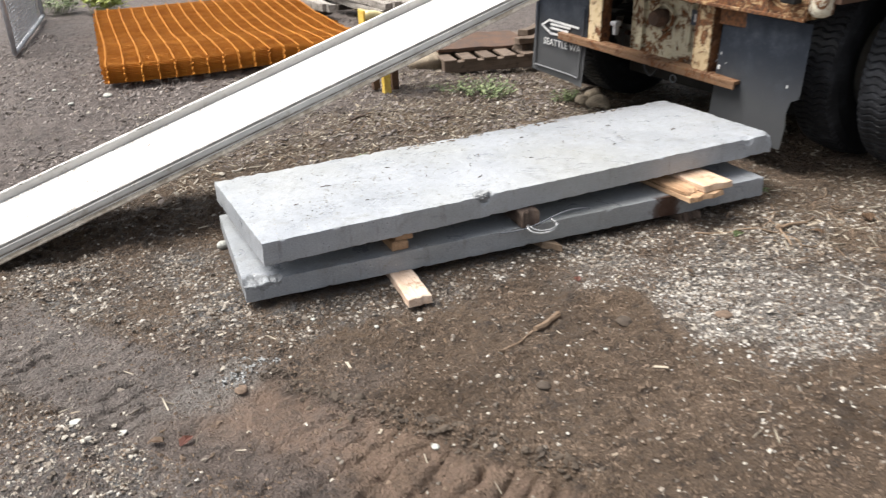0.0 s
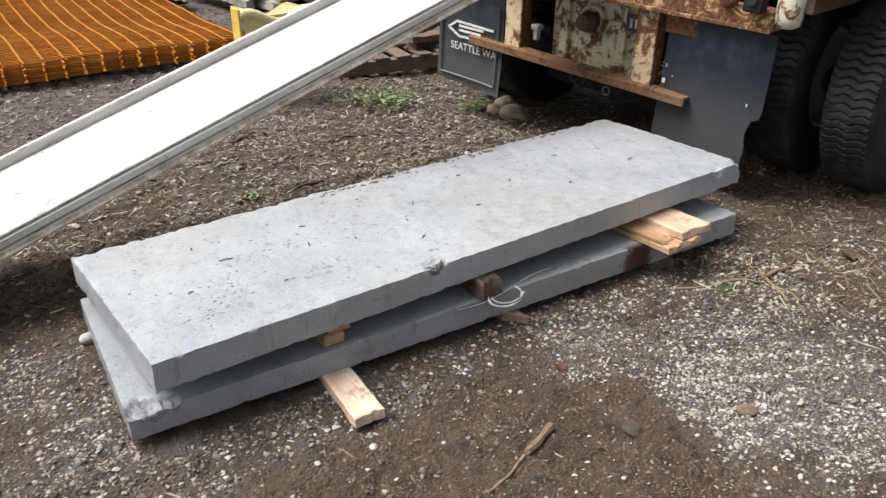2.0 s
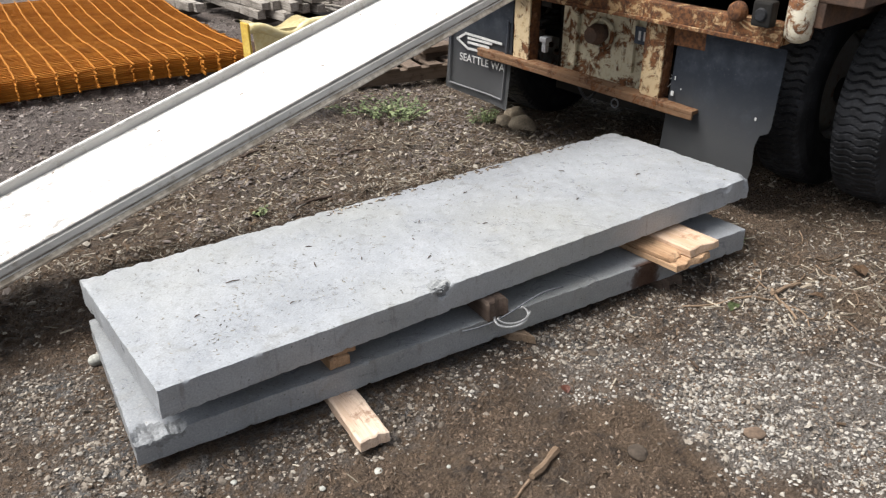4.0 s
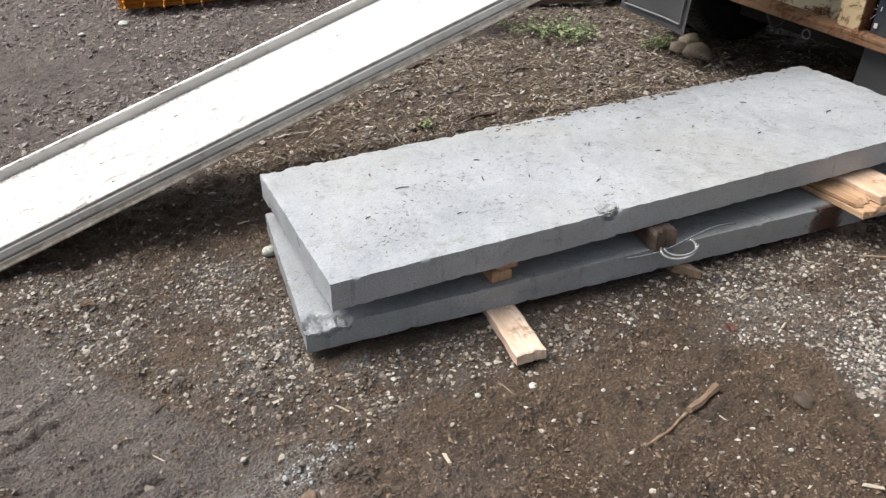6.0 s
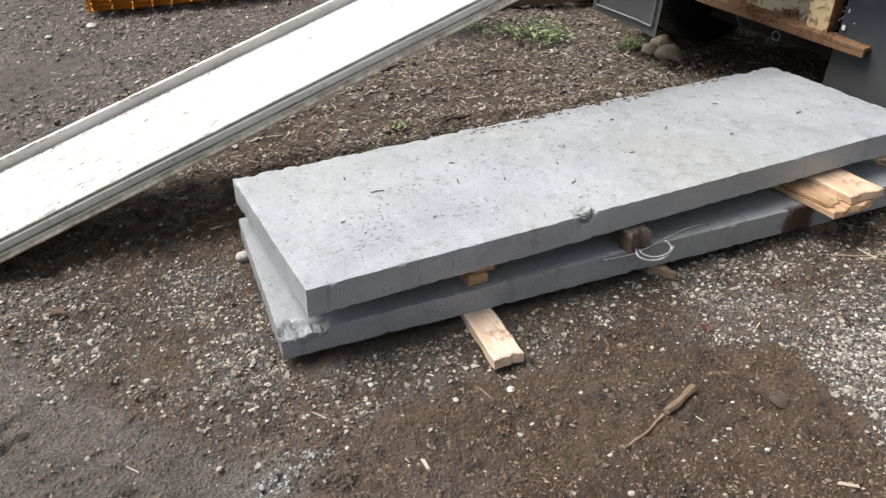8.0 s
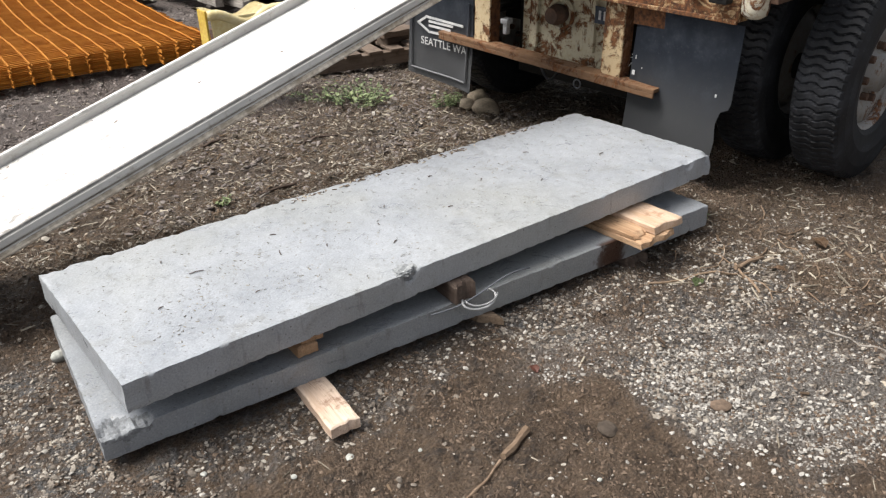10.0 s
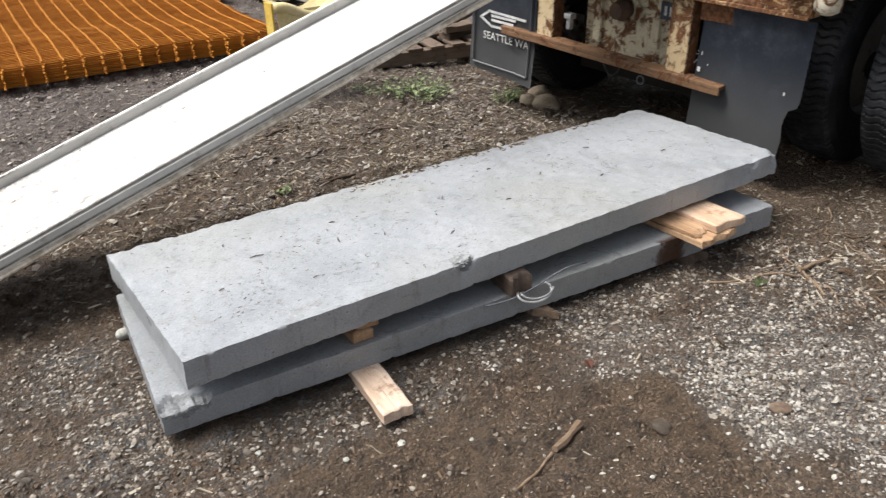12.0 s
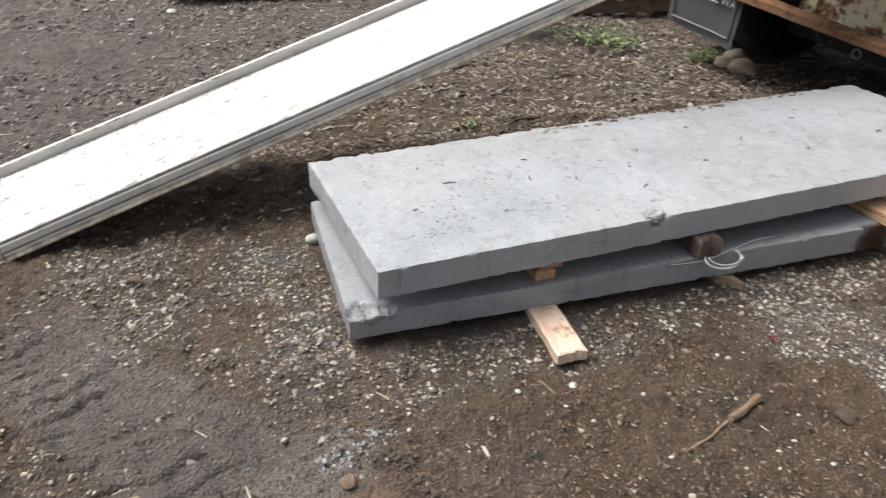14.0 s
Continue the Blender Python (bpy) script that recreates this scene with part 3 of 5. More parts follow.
strewn("wood_litter", 9000, (-1.4, -1.5, 3.4, 0.9), lambda x, y: 0.05 + 0.85 * np.clip(litter_at(x, y), 0, 1), (0.004, 0.020),
       (0.5, 1.0), FLAKE, FLAKE_F, CHIPS, "small splinters and dead grass on the mud", "litter", 0.42)

SHRED = FLAKE * np.array([1.0, 0.30, 0.9])
strewn("dead_grass", 60000, (-0.2, 0.75, 3.6, 3.6), lambda x, y: 0.04 + 0.7 * np.clip(litter_at(x, y), 0, 1), (0.004, 0.024),
       (0.5, 1.0), SHRED, FLAKE_F, SHREDS, "dry straw-coloured grass shreds over the litter", "litter", 0.30)
strewn("dead_grass", 5000, (-1.2, -1.4, 3.2, 0.2), lambda x, y: 0.05 + 0.9 * np.clip(litter_at(x, y), 0, 1), (0.006, 0.032),
       (0.5, 1.0), SHRED, FLAKE_F, SHREDS, "thin dry grass shreds trodden into mud", "litter", 0.36)
strewn("wood_litter", 5000, (-1.9, 1.4, 1.2, 6.0), lambda x, y: 0.05 + 0.35 * np.clip(wave(x, y, 2.2, 68) + 0.15, 0, 1), (0.006, 0.026),
       (0.5, 1.0), FLAKE, FLAKE_F, SHREDS, "pale splinters trodden into the grey yard soil", "litter", 0.42)
OCT = np.array([(1, 0, 0), (0, 1, 0), (-1, 0, 0), (0, -1, 0), (0, 0, 1), (0, 0, -1)], float)
OCT_F = np.array([(0, 1, 4), (1, 2, 4), (2, 3, 4), (3, 0, 4), (1, 0, 5), (2, 1, 5), (3, 2, 5), (0, 3, 5)])
strewn("soil_crumbs", 230000, (-1.5, -1.7, 3.4, 1.6), lambda x, y: (np.clip(0.45 + 0.9 * wave(x, y, 5, 40), 0, 1) - 0.35 * np.clip(gravel_at(x, y), 0, 1)) * (1 - 0.8 * rut_at(x, y)), (0.0024, 0.0088),
       (0.45, 0.9), OCT, OCT_F, CRUMB, "loose brown crumbs of soil on the mud", "soil", 0.6)
strewn("mud_clods", 9000, (-0.5, -1.3, 0.6, 0.0), lambda x, y: np.exp(-((0.83 * x + 0.55 * y + 0.315 + 0.07 * wave(x, y, 4, 59)) / 0.030) ** 2) * step(0.55 * x - 0.83 * y, 0.05, 0.3), (0.004, 0.014),
       (0.45, 0.8), ICO, ICO_F, CLOD, "dark wet clods along the edge of the wheel rut", "soil", 0.5)
strewn("soil_crumbs", 60000, (-2.2, 1.4, 3.0, 7.5), lambda x, y: np.clip(0.45 + 1.2 * wave(x, y, 2.5, 57), 0, 1), (0.004, 0.017),
       (0.3, 0.6), ICO, ICO_F, GREY_CRUMB, "loose lumps of grey-brown soil in the yard", "soil")

# ---- slabs ----


def slab_mesh(name, size, seed, material, dents=(), thin=0.0, skew=0.0):
    """A cast slab with worn, chipped edges. dents: (x, y, z, radius, depth, inward).
    thin: how much thinner, and skew: how far out of square, it is at its first end."""
    L, W, T = size
    counts = (int(L / 0.009), int(W / 0.009), 10)
    bm = bmesh.new()
    grid = {}

    def vert(i, j, k):
        key = (i, j, k)
        if key not in grid:
            grid[key] = bm.verts.new((L * i / counts[0], W * j / counts[1], T * k / counts[2]))
        return grid[key]

    a, b, c = counts
    for i in range(a):
        for j in range(b):
            bm.faces.new((vert(i, j, c), vert(i + 1, j, c), vert(i + 1, j + 1, c), vert(i, j + 1, c)))
            bm.faces.new((vert(i, j, 0), vert(i, j + 1, 0), vert(i + 1, j + 1, 0), vert(i + 1, j, 0)))
    for i in range(a):
        for k in range(c):
            bm.faces.new((vert(i, 0, k), vert(i + 1, 0, k), vert(i + 1, 0, k + 1), vert(i, 0, k + 1)))
            bm.faces.new((vert(i, b, k), vert(i, b, k + 1), vert(i + 1, b, k + 1), vert(i + 1, b, k)))
    for j in range(b):
        for k in range(c):
            bm.faces.new((vert(0, j, k), vert(0, j, k + 1), vert(0, j + 1, k + 1), vert(0, j + 1, k)))
            bm.faces.new((vert(a, j, k), vert(a, j + 1, k), vert(a, j + 1, k + 1), vert(a, j, k + 1)))
    top = Vector(size)
    for v in bm.verts:
        p = v.co.copy()
        q = Vector((p.x * 9 + seed, p.y * 9, p.z * 9))
        worn = noise.fractal(q, 1.0, 2.0, 4)
        back = max(0.0, p.y / W - 0.8) * 5
        bite = noise.fractal(Vector((p.x * 34 + seed, p.y * 34, p.z * 34)), 1.0, 2.0, 3)
        r = 0.0020 + 0.007 * max(0.0, worn - 0.2) + 0.018 * max(0.0, bite - 0.12) + back * (0.026 * max(0.0, worn - 0.02) + 0.014 * max(0.0, bite))
        r = min(r, 0.035)
        inner = Vector([min(max(p[n], r), top[n] - r) for n in range(3)])
        d = p - inner
        if d.length > 1e-7:
            p = inner + d.normalized() * min(d.length, r)
        p += noise.noise_vector(p * 30 + Vector((seed, 0, 0))) * 0.0022
        p.z += 0.0025 * noise.noise(Vector((p.x * 2.2 + seed, p.y * 3, 0)))
        p.y += 0.004 * noise.noise(Vector((p.x * 3 + seed, 9, 0))) if p.y > W * 0.5 else 0.0
        for x, y, z, rad, depth, inward in dents:
            away = p - Vector((x, y, z))
            k = 1 - (away.length / rad) * (1 + 0.45 * noise.noise(p * 22))
            if k > 0:
                k = min(1.0, 1.9 * k * k * (3 - 2 * k)) * (1 + 0.55 * noise.noise(p * 75))
                p.z += (depth if z < T / 2 else -depth) * k
                p.y += inward * k * (1 + 0.7 * noise.noise(p * 28))
        p.z += thin * (1 - p.z / T) * max(0.0, 1 - p.x / 1.7)
        p.x += skew * p.y / W * max(0.0, 1 - p.x)
        v.co = p
    me = mesh_of(name, bm, material, True)
    me.set_sharp_from_angle(angle=radians(48))
    me.materials.append(BROKEN)
    for f in me.polygons:
        c = f.center
        for x, y, z, rad, depth, inward in dents:
            if (c - Vector((x, y, z))).length * (1 + 0.45 * noise.noise(c * 22)) < rad * 0.74 and depth > 0.012:
                f.use_smooth, f.material_index = False, 1
    return me


TOP_Z, TOP_T = 0.281, 0.089
top_slab = new("concrete_slab", slab_mesh("concrete_slab", (2.435, 0.762, TOP_T), 3.0, CONCRETE,
                                          ((0.895, 0.004, 0.089, 0.040, 0.013, 0.006), (2.435, 0.0, 0.089, 0.05, 0.011, 0.008), (2.28, 0.0, 0.089, 0.04, 0.008, 0.005))))
top_slab.matrix_world = pose(0, 0, TOP_Z - TOP_T)
tagged(top_slab, "grey precast concrete slab with chipped edges lying on wooden spacers", "concrete slab", "stacked slabs")
LOW_T, LOW_Z = 0.089, 0.030
low_slab = new("concrete_slab", slab_mesh("concrete_slab", (2.385, 0.74, LOW_T), 11.0, STAINED_SHADED_CONCRETE,
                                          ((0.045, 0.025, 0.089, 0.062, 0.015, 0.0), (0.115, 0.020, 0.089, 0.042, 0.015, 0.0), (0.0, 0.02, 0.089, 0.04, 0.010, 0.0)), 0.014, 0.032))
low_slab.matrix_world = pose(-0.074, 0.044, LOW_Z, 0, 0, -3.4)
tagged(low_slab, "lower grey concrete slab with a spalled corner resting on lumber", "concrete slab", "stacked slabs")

def lump_mesh(r, seed):
    bm = bmesh.new()
    bmesh.ops.create_icosphere(bm, subdivisions=4, radius=1)
    for v in bm.verts:
        k = 1 + 0.35 * noise.fractal(v.co * 1.6 + Vector((seed, 0, 0)), 1.0, 2.0, 5)
        v.co = Vector((v.co.x * r * 1.25 * k, v.co.y * r * 0.9 * k, v.co.z * r * 0.5 * k))
    return bm


single("concrete_lump", lump_mesh(0.036, 4.0), MORTAR, pose(0.893, 0.026, TOP_Z - 0.007, -14, 0, 8), "rough grey lump of mortar stuck on the slab's edge", "mortar")

# lumber between and under the slabs


GAP0, GAP1 = LOW_Z + LOW_T, TOP_Z - TOP_T
G1, G2 = "spacers between the slabs", "bearers under the slabs"
mid = (GAP0 + GAP1) / 2


def splintered(name, c, size, turn, material, label, group, seed, tear=0.02):
    """A torn board: a fibrous front end of uneven length, a grooved top and broken arrises; its length runs along local y."""
    rr = random.Random(seed)
    w, ln, t = size
    cols, rows = 14, 26
    ends = [tear * (0.75 + 1.5 * noise.noise(Vector((i * 0.33, seed * 3.7, 0.5))) + 0.15 * rr.random()) for i in range(cols + 1)]
    groove = [0.03 * t * noise.noise(Vector((i * 0.6, seed * 1.9, 4.0))) for i in range(cols + 1)]
    bm = bmesh.new()

    def layer(z, sign):
        out = []
        for j in range(rows + 1):
            k = (j / rows) ** 1.5
            line = []
            for i in range(cols + 1):
                x = w * (i / cols - 0.5)
                y = -ln / 2 + ends[i] * (1.0 if sign > 0 else 0.6) * (1 - k) + ln * k
                side = 0.004 * noise.noise(Vector((y * 14, seed, 5.0 * sign))) * (1 if i in (0, cols) else 0)
                worn = 0.05 * t * noise.noise(Vector((x * 40 + seed, y * 9, sign)))
                arris = -0.10 * t if i in (0, cols) or j == 0 else 0.0
                line.append(bm.verts.new((x + side, y, z + sign * (groove[i] * 0.6 + worn + arris))))
            out.append(line)
        return out

    up, low = layer(t / 2, 1), layer(-t / 2, -1)
    for j in range(rows):
        for i in range(cols):
            bm.faces.new((up[j][i], up[j][i + 1], up[j + 1][i + 1], up[j + 1][i]))
            bm.faces.new((low[j][i], low[j + 1][i], low[j + 1][i + 1], low[j][i + 1]))
        for i, flip in ((0, 1), (cols, 0)):
            quad = (up[j][i], up[j + 1][i], low[j + 1][i], low[j][i])
            bm.faces.new(quad if flip else quad[::-1])
    for j, flip in ((0, 1), (rows, 0)):
        for i in range(cols):
            quad = (low[j][i], low[j][i + 1], up[j][i + 1], up[j][i])
            bm.faces.new(quad if flip else quad[::-1])
    bmesh.ops.recalc_face_normals(bm, faces=bm.faces)
    return single(name, bm, material, pose(*c, 0, 0, turn), label, "lumber", group)


# the spacer's darker wood tone carries the shade between the slabs
splintered("wood_spacer", (0.548, 0.385, GAP0 + 0.019), (0.066, 0.72, 0.038), -2, SPLIT_WOOD, "pine offcut spacer between the two concrete slabs", G1, 1, 0.003)
splintered("wood_shim", (0.580, 0.385, GAP0 + 0.052), (0.070, 0.72, 0.024), -4, SPLIT_WOOD, "thin pine shim on the spacer under the slab", G1, 2, 0.005)
splintered("wood_spacer", (1.118, 0.305, mid), (0.082, 0.72, GAP1 - GAP0 - 0.004), -6, BROWN_WOOD, "dark old brown wood spacer between the slabs", G1, 3, 0.02)
splintered("split_plank", (1.884, 0.172, GAP0 + 0.014), (0.196, 0.72, 0.025), 1.0, SPLIT_WOOD, "split tan plank sticking out between the slabs", G1, 4, 0.014)
splintered("split_plank", (1.958, 0.170, GAP0 + 0.0435), (0.156, 0.69, 0.032), 0.5, PALE_SPLIT, "pale splintered plank lying on a darker plank", G1, 9, 0.010)
splintered("wood_sliver", (1.833, 0.120, GAP0 + 0.035), (0.090, 0.56, 0.014), 1.5, SPLIT_WOOD, "split sliver of the tan plank lying on it", G1, 8, 0.035)
splintered("wood_bearer", (0.538, 0.130, 0.022), (0.092, 0.72, 0.038), -6.5, FRESH_PINE, "pale pine bearer under the lower slab on mud", G2, 6, 0.007)
splintered("wood_bearer", (1.86, 0.225, -0.002), (0.11, 0.68, 0.062), 8, BROWN_WOOD, "dark rotten wood bearer under the lower slab", G2, 7, 0.04)

# a splintered wedge under the lower slab
bm = bmesh.new()
vs = [bm.verts.new(p) for p in ((-0.04, 0.30, -0.012), (0.04, 0.30, -0.012), (0.012, -0.02, -0.014), (-0.04, 0.06, -0.012),
                                (-0.04, 0.30, 0.028), (0.04, 0.30, 0.028), (0.014, -0.015, 0.012), (-0.035, 0.06, 0.024))]
for f in ((3, 2, 1, 0), (4, 5, 6, 7), (0, 1, 5, 4), (1, 2, 6, 5), (2, 3, 7, 6), (3, 0, 4, 7)):
    bm.faces.new([vs[n] for n in f])
bmesh.ops.recalc_face_normals(bm, faces=bm.faces)
bmesh.ops.bevel(bm, geom=bm.edges[:], offset=0.002, segments=1, affect="EDGES")
single("wood_wedge", bm, STICK, pose(1.20, -0.070, 0.010, 0, 0, 6), "splintered brown wood wedge under the lower slab", "lumber", G2)

# lifting wire that lies on the lower slab
wire = thing("wire_loop", None, "bent loop of galvanised wire on the lower slab", "wire")
bm = bmesh.new()
pts = [(0.945 + 0.43 * k / 16, -0.036 - 0.020 * math.sin(math.pi * k / 16), GAP0 + 0.004 + 0.014 * math.sin(math.pi * k / 16) - 0.014 * math.sin(2 * math.pi * k / 16) + 0.018 * k / 16) for k in range(17)]
sweep(bm, pts, 0.0030, 6)
part("strand", bm, CHAIN, wire, "dull grey wire strand", True)
bm = bmesh.new()
pts = [(1.128 - 0.066 * math.cos(a), -0.058 - 0.034 * math.sin(a), GAP0 + 0.004 - 0.018 * math.sin(a)) for a in (radians(-30 + 245 * k / 20) for k in range(21))]
sweep(bm, pts, 0.0046, 8)
sweep(bm, [(p[0] + 0.012, p[1] + 0.004, p[2] + 0.008) for p in pts[2:16]], 0.0034, 6)
part("loop", bm, WIRE, wire, "bright galvanised loop", True)

# twigs, dirt marks shaped as twigs, and crumbs on the upper slab
for x, y, turn, ln in ((0.39, 0.44, -8, 0.045), (0.655, 0.385, 72, 0.034), (0.985, 0.20, 30, 0.026), (0.80, 0.33, 60, 0.02), (2.1, 0.3, 10, 0.03),
                       (1.55, 0.42, 40, 0.022), (0.22, 0.30, 20, 0.02), (0.48, 0.20, 15, 0.018), (0.70, 0.52, -30, 0.022), (1.12, 0.46, 50, 0.026),
                       (1.30, 0.30, -15, 0.020), (1.02, 0.35, 80, 0.016), (1.72, 0.26, 25, 0.022), (1.88, 0.52, -40, 0.024), (0.33, 0.58, 65, 0.016), (1.42, 0.58, 5, 0.020)):
    bm = bmesh.new()
    sweep(bm, [(-ln / 2, 0, 0), (0, ln * 0.06, 0.001), (ln / 2, 0, 0)], [0.0014, 0.0021, 0.0012], 6)
    single("twig", bm, BROWN_WOOD, pose(x, y, TOP_Z + 0.003, 0, 0, turn), "short dark piece for twigs and dirt marks on the slab", "twig", "twigs on the slab")
spots = np.array([(0.30, 0.24), (0.40, 0.33), (0.52, 0.42), (0.60, 0.20), (0.22, 0.14), (0.95, 0.12), (0.85, 0.40), (1.35, 0.2), (1.7, 0.5)])
which = rng.integers(0, 9, 560)
cx = np.concatenate([spots[which, 0] + rng.normal(0, 0.06, 560), rng.uniform(0.05, 2.4, 1000)])
cy = np.concatenate([spots[which, 1] + rng.normal(0, 0.045, 560), rng.uniform(0.04, 0.72, 1000)])
ok = (cx > 0.02) & (cx < 2.4) & (cy > 0.02) & (cy < 0.72)
cx, cy = cx[ok], cy[ok]
n = len(cx)
r = 0.0013 * (4.0 ** (rng.random(n) ** 1.8))
a = rng.uniform(0, 6.28, n)
v = FLAKE[None] * r[:, None, None]
w = np.stack([v[..., 0] * np.cos(a)[:, None] - v[..., 1] * np.sin(a)[:, None] + cx[:, None],
              v[..., 0] * np.sin(a)[:, None] + v[..., 1] * np.cos(a)[:, None] + cy[:, None], v[..., 2] + TOP_Z + 0.0012], -1)
f = (FLAKE_F[None] + (np.arange(n) * 8)[:, None, None]).reshape(-1, 4)
tagged(new("dirt_crumbs", joined("dirt_crumbs", w.reshape(-1, 3), f, STRAW)), "brown crumbs of dirt and straw on the slab", "dirt", kind="stuff")

# leaf litter blown against the far edge of the upper slab
n = 150
heap = np.array([(1.22, 0.735), (1.48, 0.738), (1.66, 0.735), (2.05, 0.74), (0.95, 0.738)])[rng.integers(0, 5, n)]
cx, cy = heap[:, 0] + rng.normal(0, 0.05, n), np.minimum(heap[:, 1] + rng.normal(0, 0.010, n), 0.752)
r, a = rng.uniform(0.003, 0.011, n), rng.normal(0, 0.9, n)
v = FLAKE[None] * r[:, None, None]
w = np.stack([v[..., 0] * np.cos(a)[:, None] - v[..., 1] * np.sin(a)[:, None] + cx[:, None],
              v[..., 0] * np.sin(a)[:, None] + v[..., 1] * np.cos(a)[:, None] + cy[:, None],
              v[..., 2] + v[..., 0] * rng.normal(0, 0.2, n)[:, None] + TOP_Z + 0.001], -1)
f = (FLAKE_F[None] + (np.arange(n) * 8)[:, None, None]).reshape(-1, 4)
tagged(new("leaf_litter", joined("leaf_litter", w.reshape(-1, 3), f, CHIPS)), "dark leaf litter along the far slab edge", "litter", kind="stuff")

# ---- white trough leaning up to the truck ----
TROUGH_M = Matrix.Translation((-1.02, 0.941, 0.069)) @ pose(0, 0, 0, 0, 0, 0.9) @ pose(0, 0, 0, 0, -16.97, 0) @ pose(0, 0, 0, 0.64, 0, 0)
trough = thing("trough", TROUGH_M, "long white metal trough ramp leaning from soil to truck bed", "ramp")
TL, TW = 3.95, 0.524
part("floor_panel", extruded([(0.002, -0.006), (TW - 0.002, -0.006), (TW - 0.002, 0.0), (0.002, 0.0)], TL), PANEL, trough, "scuffed white painted panel")
near_rail = part("side_rail", extruded([(0.029, -0.064), (0.030, -0.010), (0.000, -0.010), (-0.004, -0.013), (-0.008, -0.016), (-0.010, -0.036), (-0.006, -0.040), (-0.006, -0.046), (-0.012, -0.0495), (0.0, -0.0505)], TL),
                 RAIL, trough, "dirty galvanised side rail")
part("seam", extruded([(-0.004, -0.0098), (0.012, -0.0098), (0.012, -0.0065), (0.0015, -0.0062), (0.0015, -0.001), (-0.003, -0.002)], TL), DARK_SEAM, near_rail)
part("rib", extruded([(-0.0075, -0.0405), (-0.0065, -0.0405), (-0.0065, -0.0455), (-0.0075, -0.0455)], TL), GROOVE_STRIP, near_rail, "dark strip in the rail's groove")
part("bottom_lip", extruded([(-0.019, -0.071), (0.03, -0.072), (0.029, -0.0645), (0.0, -0.0515), (-0.013, -0.0510), (-0.015, -0.060), (-0.019, -0.066)], TL), LIP, near_rail, "stained beige bottom lip")
far_rail = part("side_rail", extruded([(TW, -0.060), (TW + 0.010, -0.060), (TW + 0.010, 0.036), (TW - 0.006, 0.036), (TW - 0.008, 0.030), (TW + 0.001, 0.027)], TL),
                RAIL, trough, "galvanised side rail with folded top")
part("top_fold", extruded([(TW + 0.012, 0.0365), (TW + 0.012, 0.041), (TW + 0.004, 0.044), (TW - 0.008, 0.042), (TW - 0.009, 0.0365)], TL), PANEL, far_rail, "white top edge")
n = 170
tx, ty = TL * rng.random(n) ** 1.5, rng.uniform(0.03, TW - 0.03, n)
r, a = 0.0016 * (5.0 ** (rng.random(n) ** 2)), rng.normal(0, 1.3, n)
v = FLAKE[None] * r[:, None, None]
w = np.stack([v[..., 0] * np.cos(a)[:, None] - v[..., 1] * np.sin(a)[:, None] + tx[:, None],
              v[..., 0] * np.sin(a)[:, None] + v[..., 1] * np.cos(a)[:, None] + ty[:, None], v[..., 2] + 0.0012], -1)
f = (FLAKE_F[None] + (np.arange(n) * 8)[:, None, None]).reshape(-1, 4)
specks = new("dirt_crumbs", joined("dirt_crumbs", w.reshape(-1, 3), f, CHIPS))
specks.matrix_world = TROUGH_M
tagged(specks, "dark crumbs of dirt lying in the white trough", "dirt", kind="stuff")

# ---- truck ----
truck = thing("flatbed_truck", pose(2.70, 0.52, 0, 0, 0, 6.0) @ pose(0, 0, 0, 2.2, 0, 0), "rusty old flatbed truck with black mud flaps and dual tyres", "truck")
MID = 0.73  # middle of the truck across

beam = part("step_beam", boxed((0, 0.715, 0.388), (0.085, 1.43, 0.020), None, 0.004, 20, 0.003), BEAM_WOOD, truck, "weathered brown step beam")
beam.matrix_local = pose(0, 0, 0, 0.9, 0, 0)
part("beam_flange", boxed((-0.036, 0.715, 0.366), (0.013, 1.428, 0.024), None, 0.003, 20, 0.002), BEAM_WOOD, beam)
for s0 in (0.268, 1.118):
    post = part("frame_post", boxed((0.0, s0, 0.60), (0.012, 0.112, 0.404), None, 0.003, 8, 0.002, s0), POST_RUST if s0 < 0.5 else CREAM_RUST, truck, "rusted post with old paint" if s0 < 0.5 else "cream painted post with rust")
    for e in (-0.051, 0.051):
        part("post_flange", boxed((0.041, s0 + e, 0.60), (0.070, 0.010, 0.402), None, 0.003), RUST, post)

# axle, and plates added under the bed to keep the underside black
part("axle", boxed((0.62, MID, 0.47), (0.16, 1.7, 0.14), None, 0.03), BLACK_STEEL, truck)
# unseen box added above the deck to block the sky on the right
part("sky_blocker", boxed((2.65, MID, 2.31), (5.1, 2.66, 2.5), None, 0.02), DARK_RUST, truck, "unseen dark box added on the deck to block the sky")
part("black_baffle", boxed((0.42, 0.70, 0.46), (0.03, 1.0, 0.62), None, 0.01), BLACK_STEEL, truck)
part("shade_baffle", boxed((1.25, MID, 0.50), (0.02, 2.5, 0.72), None, 0.004), BLACK_STEEL, truck, "unseen black baffle added to darken the underside")

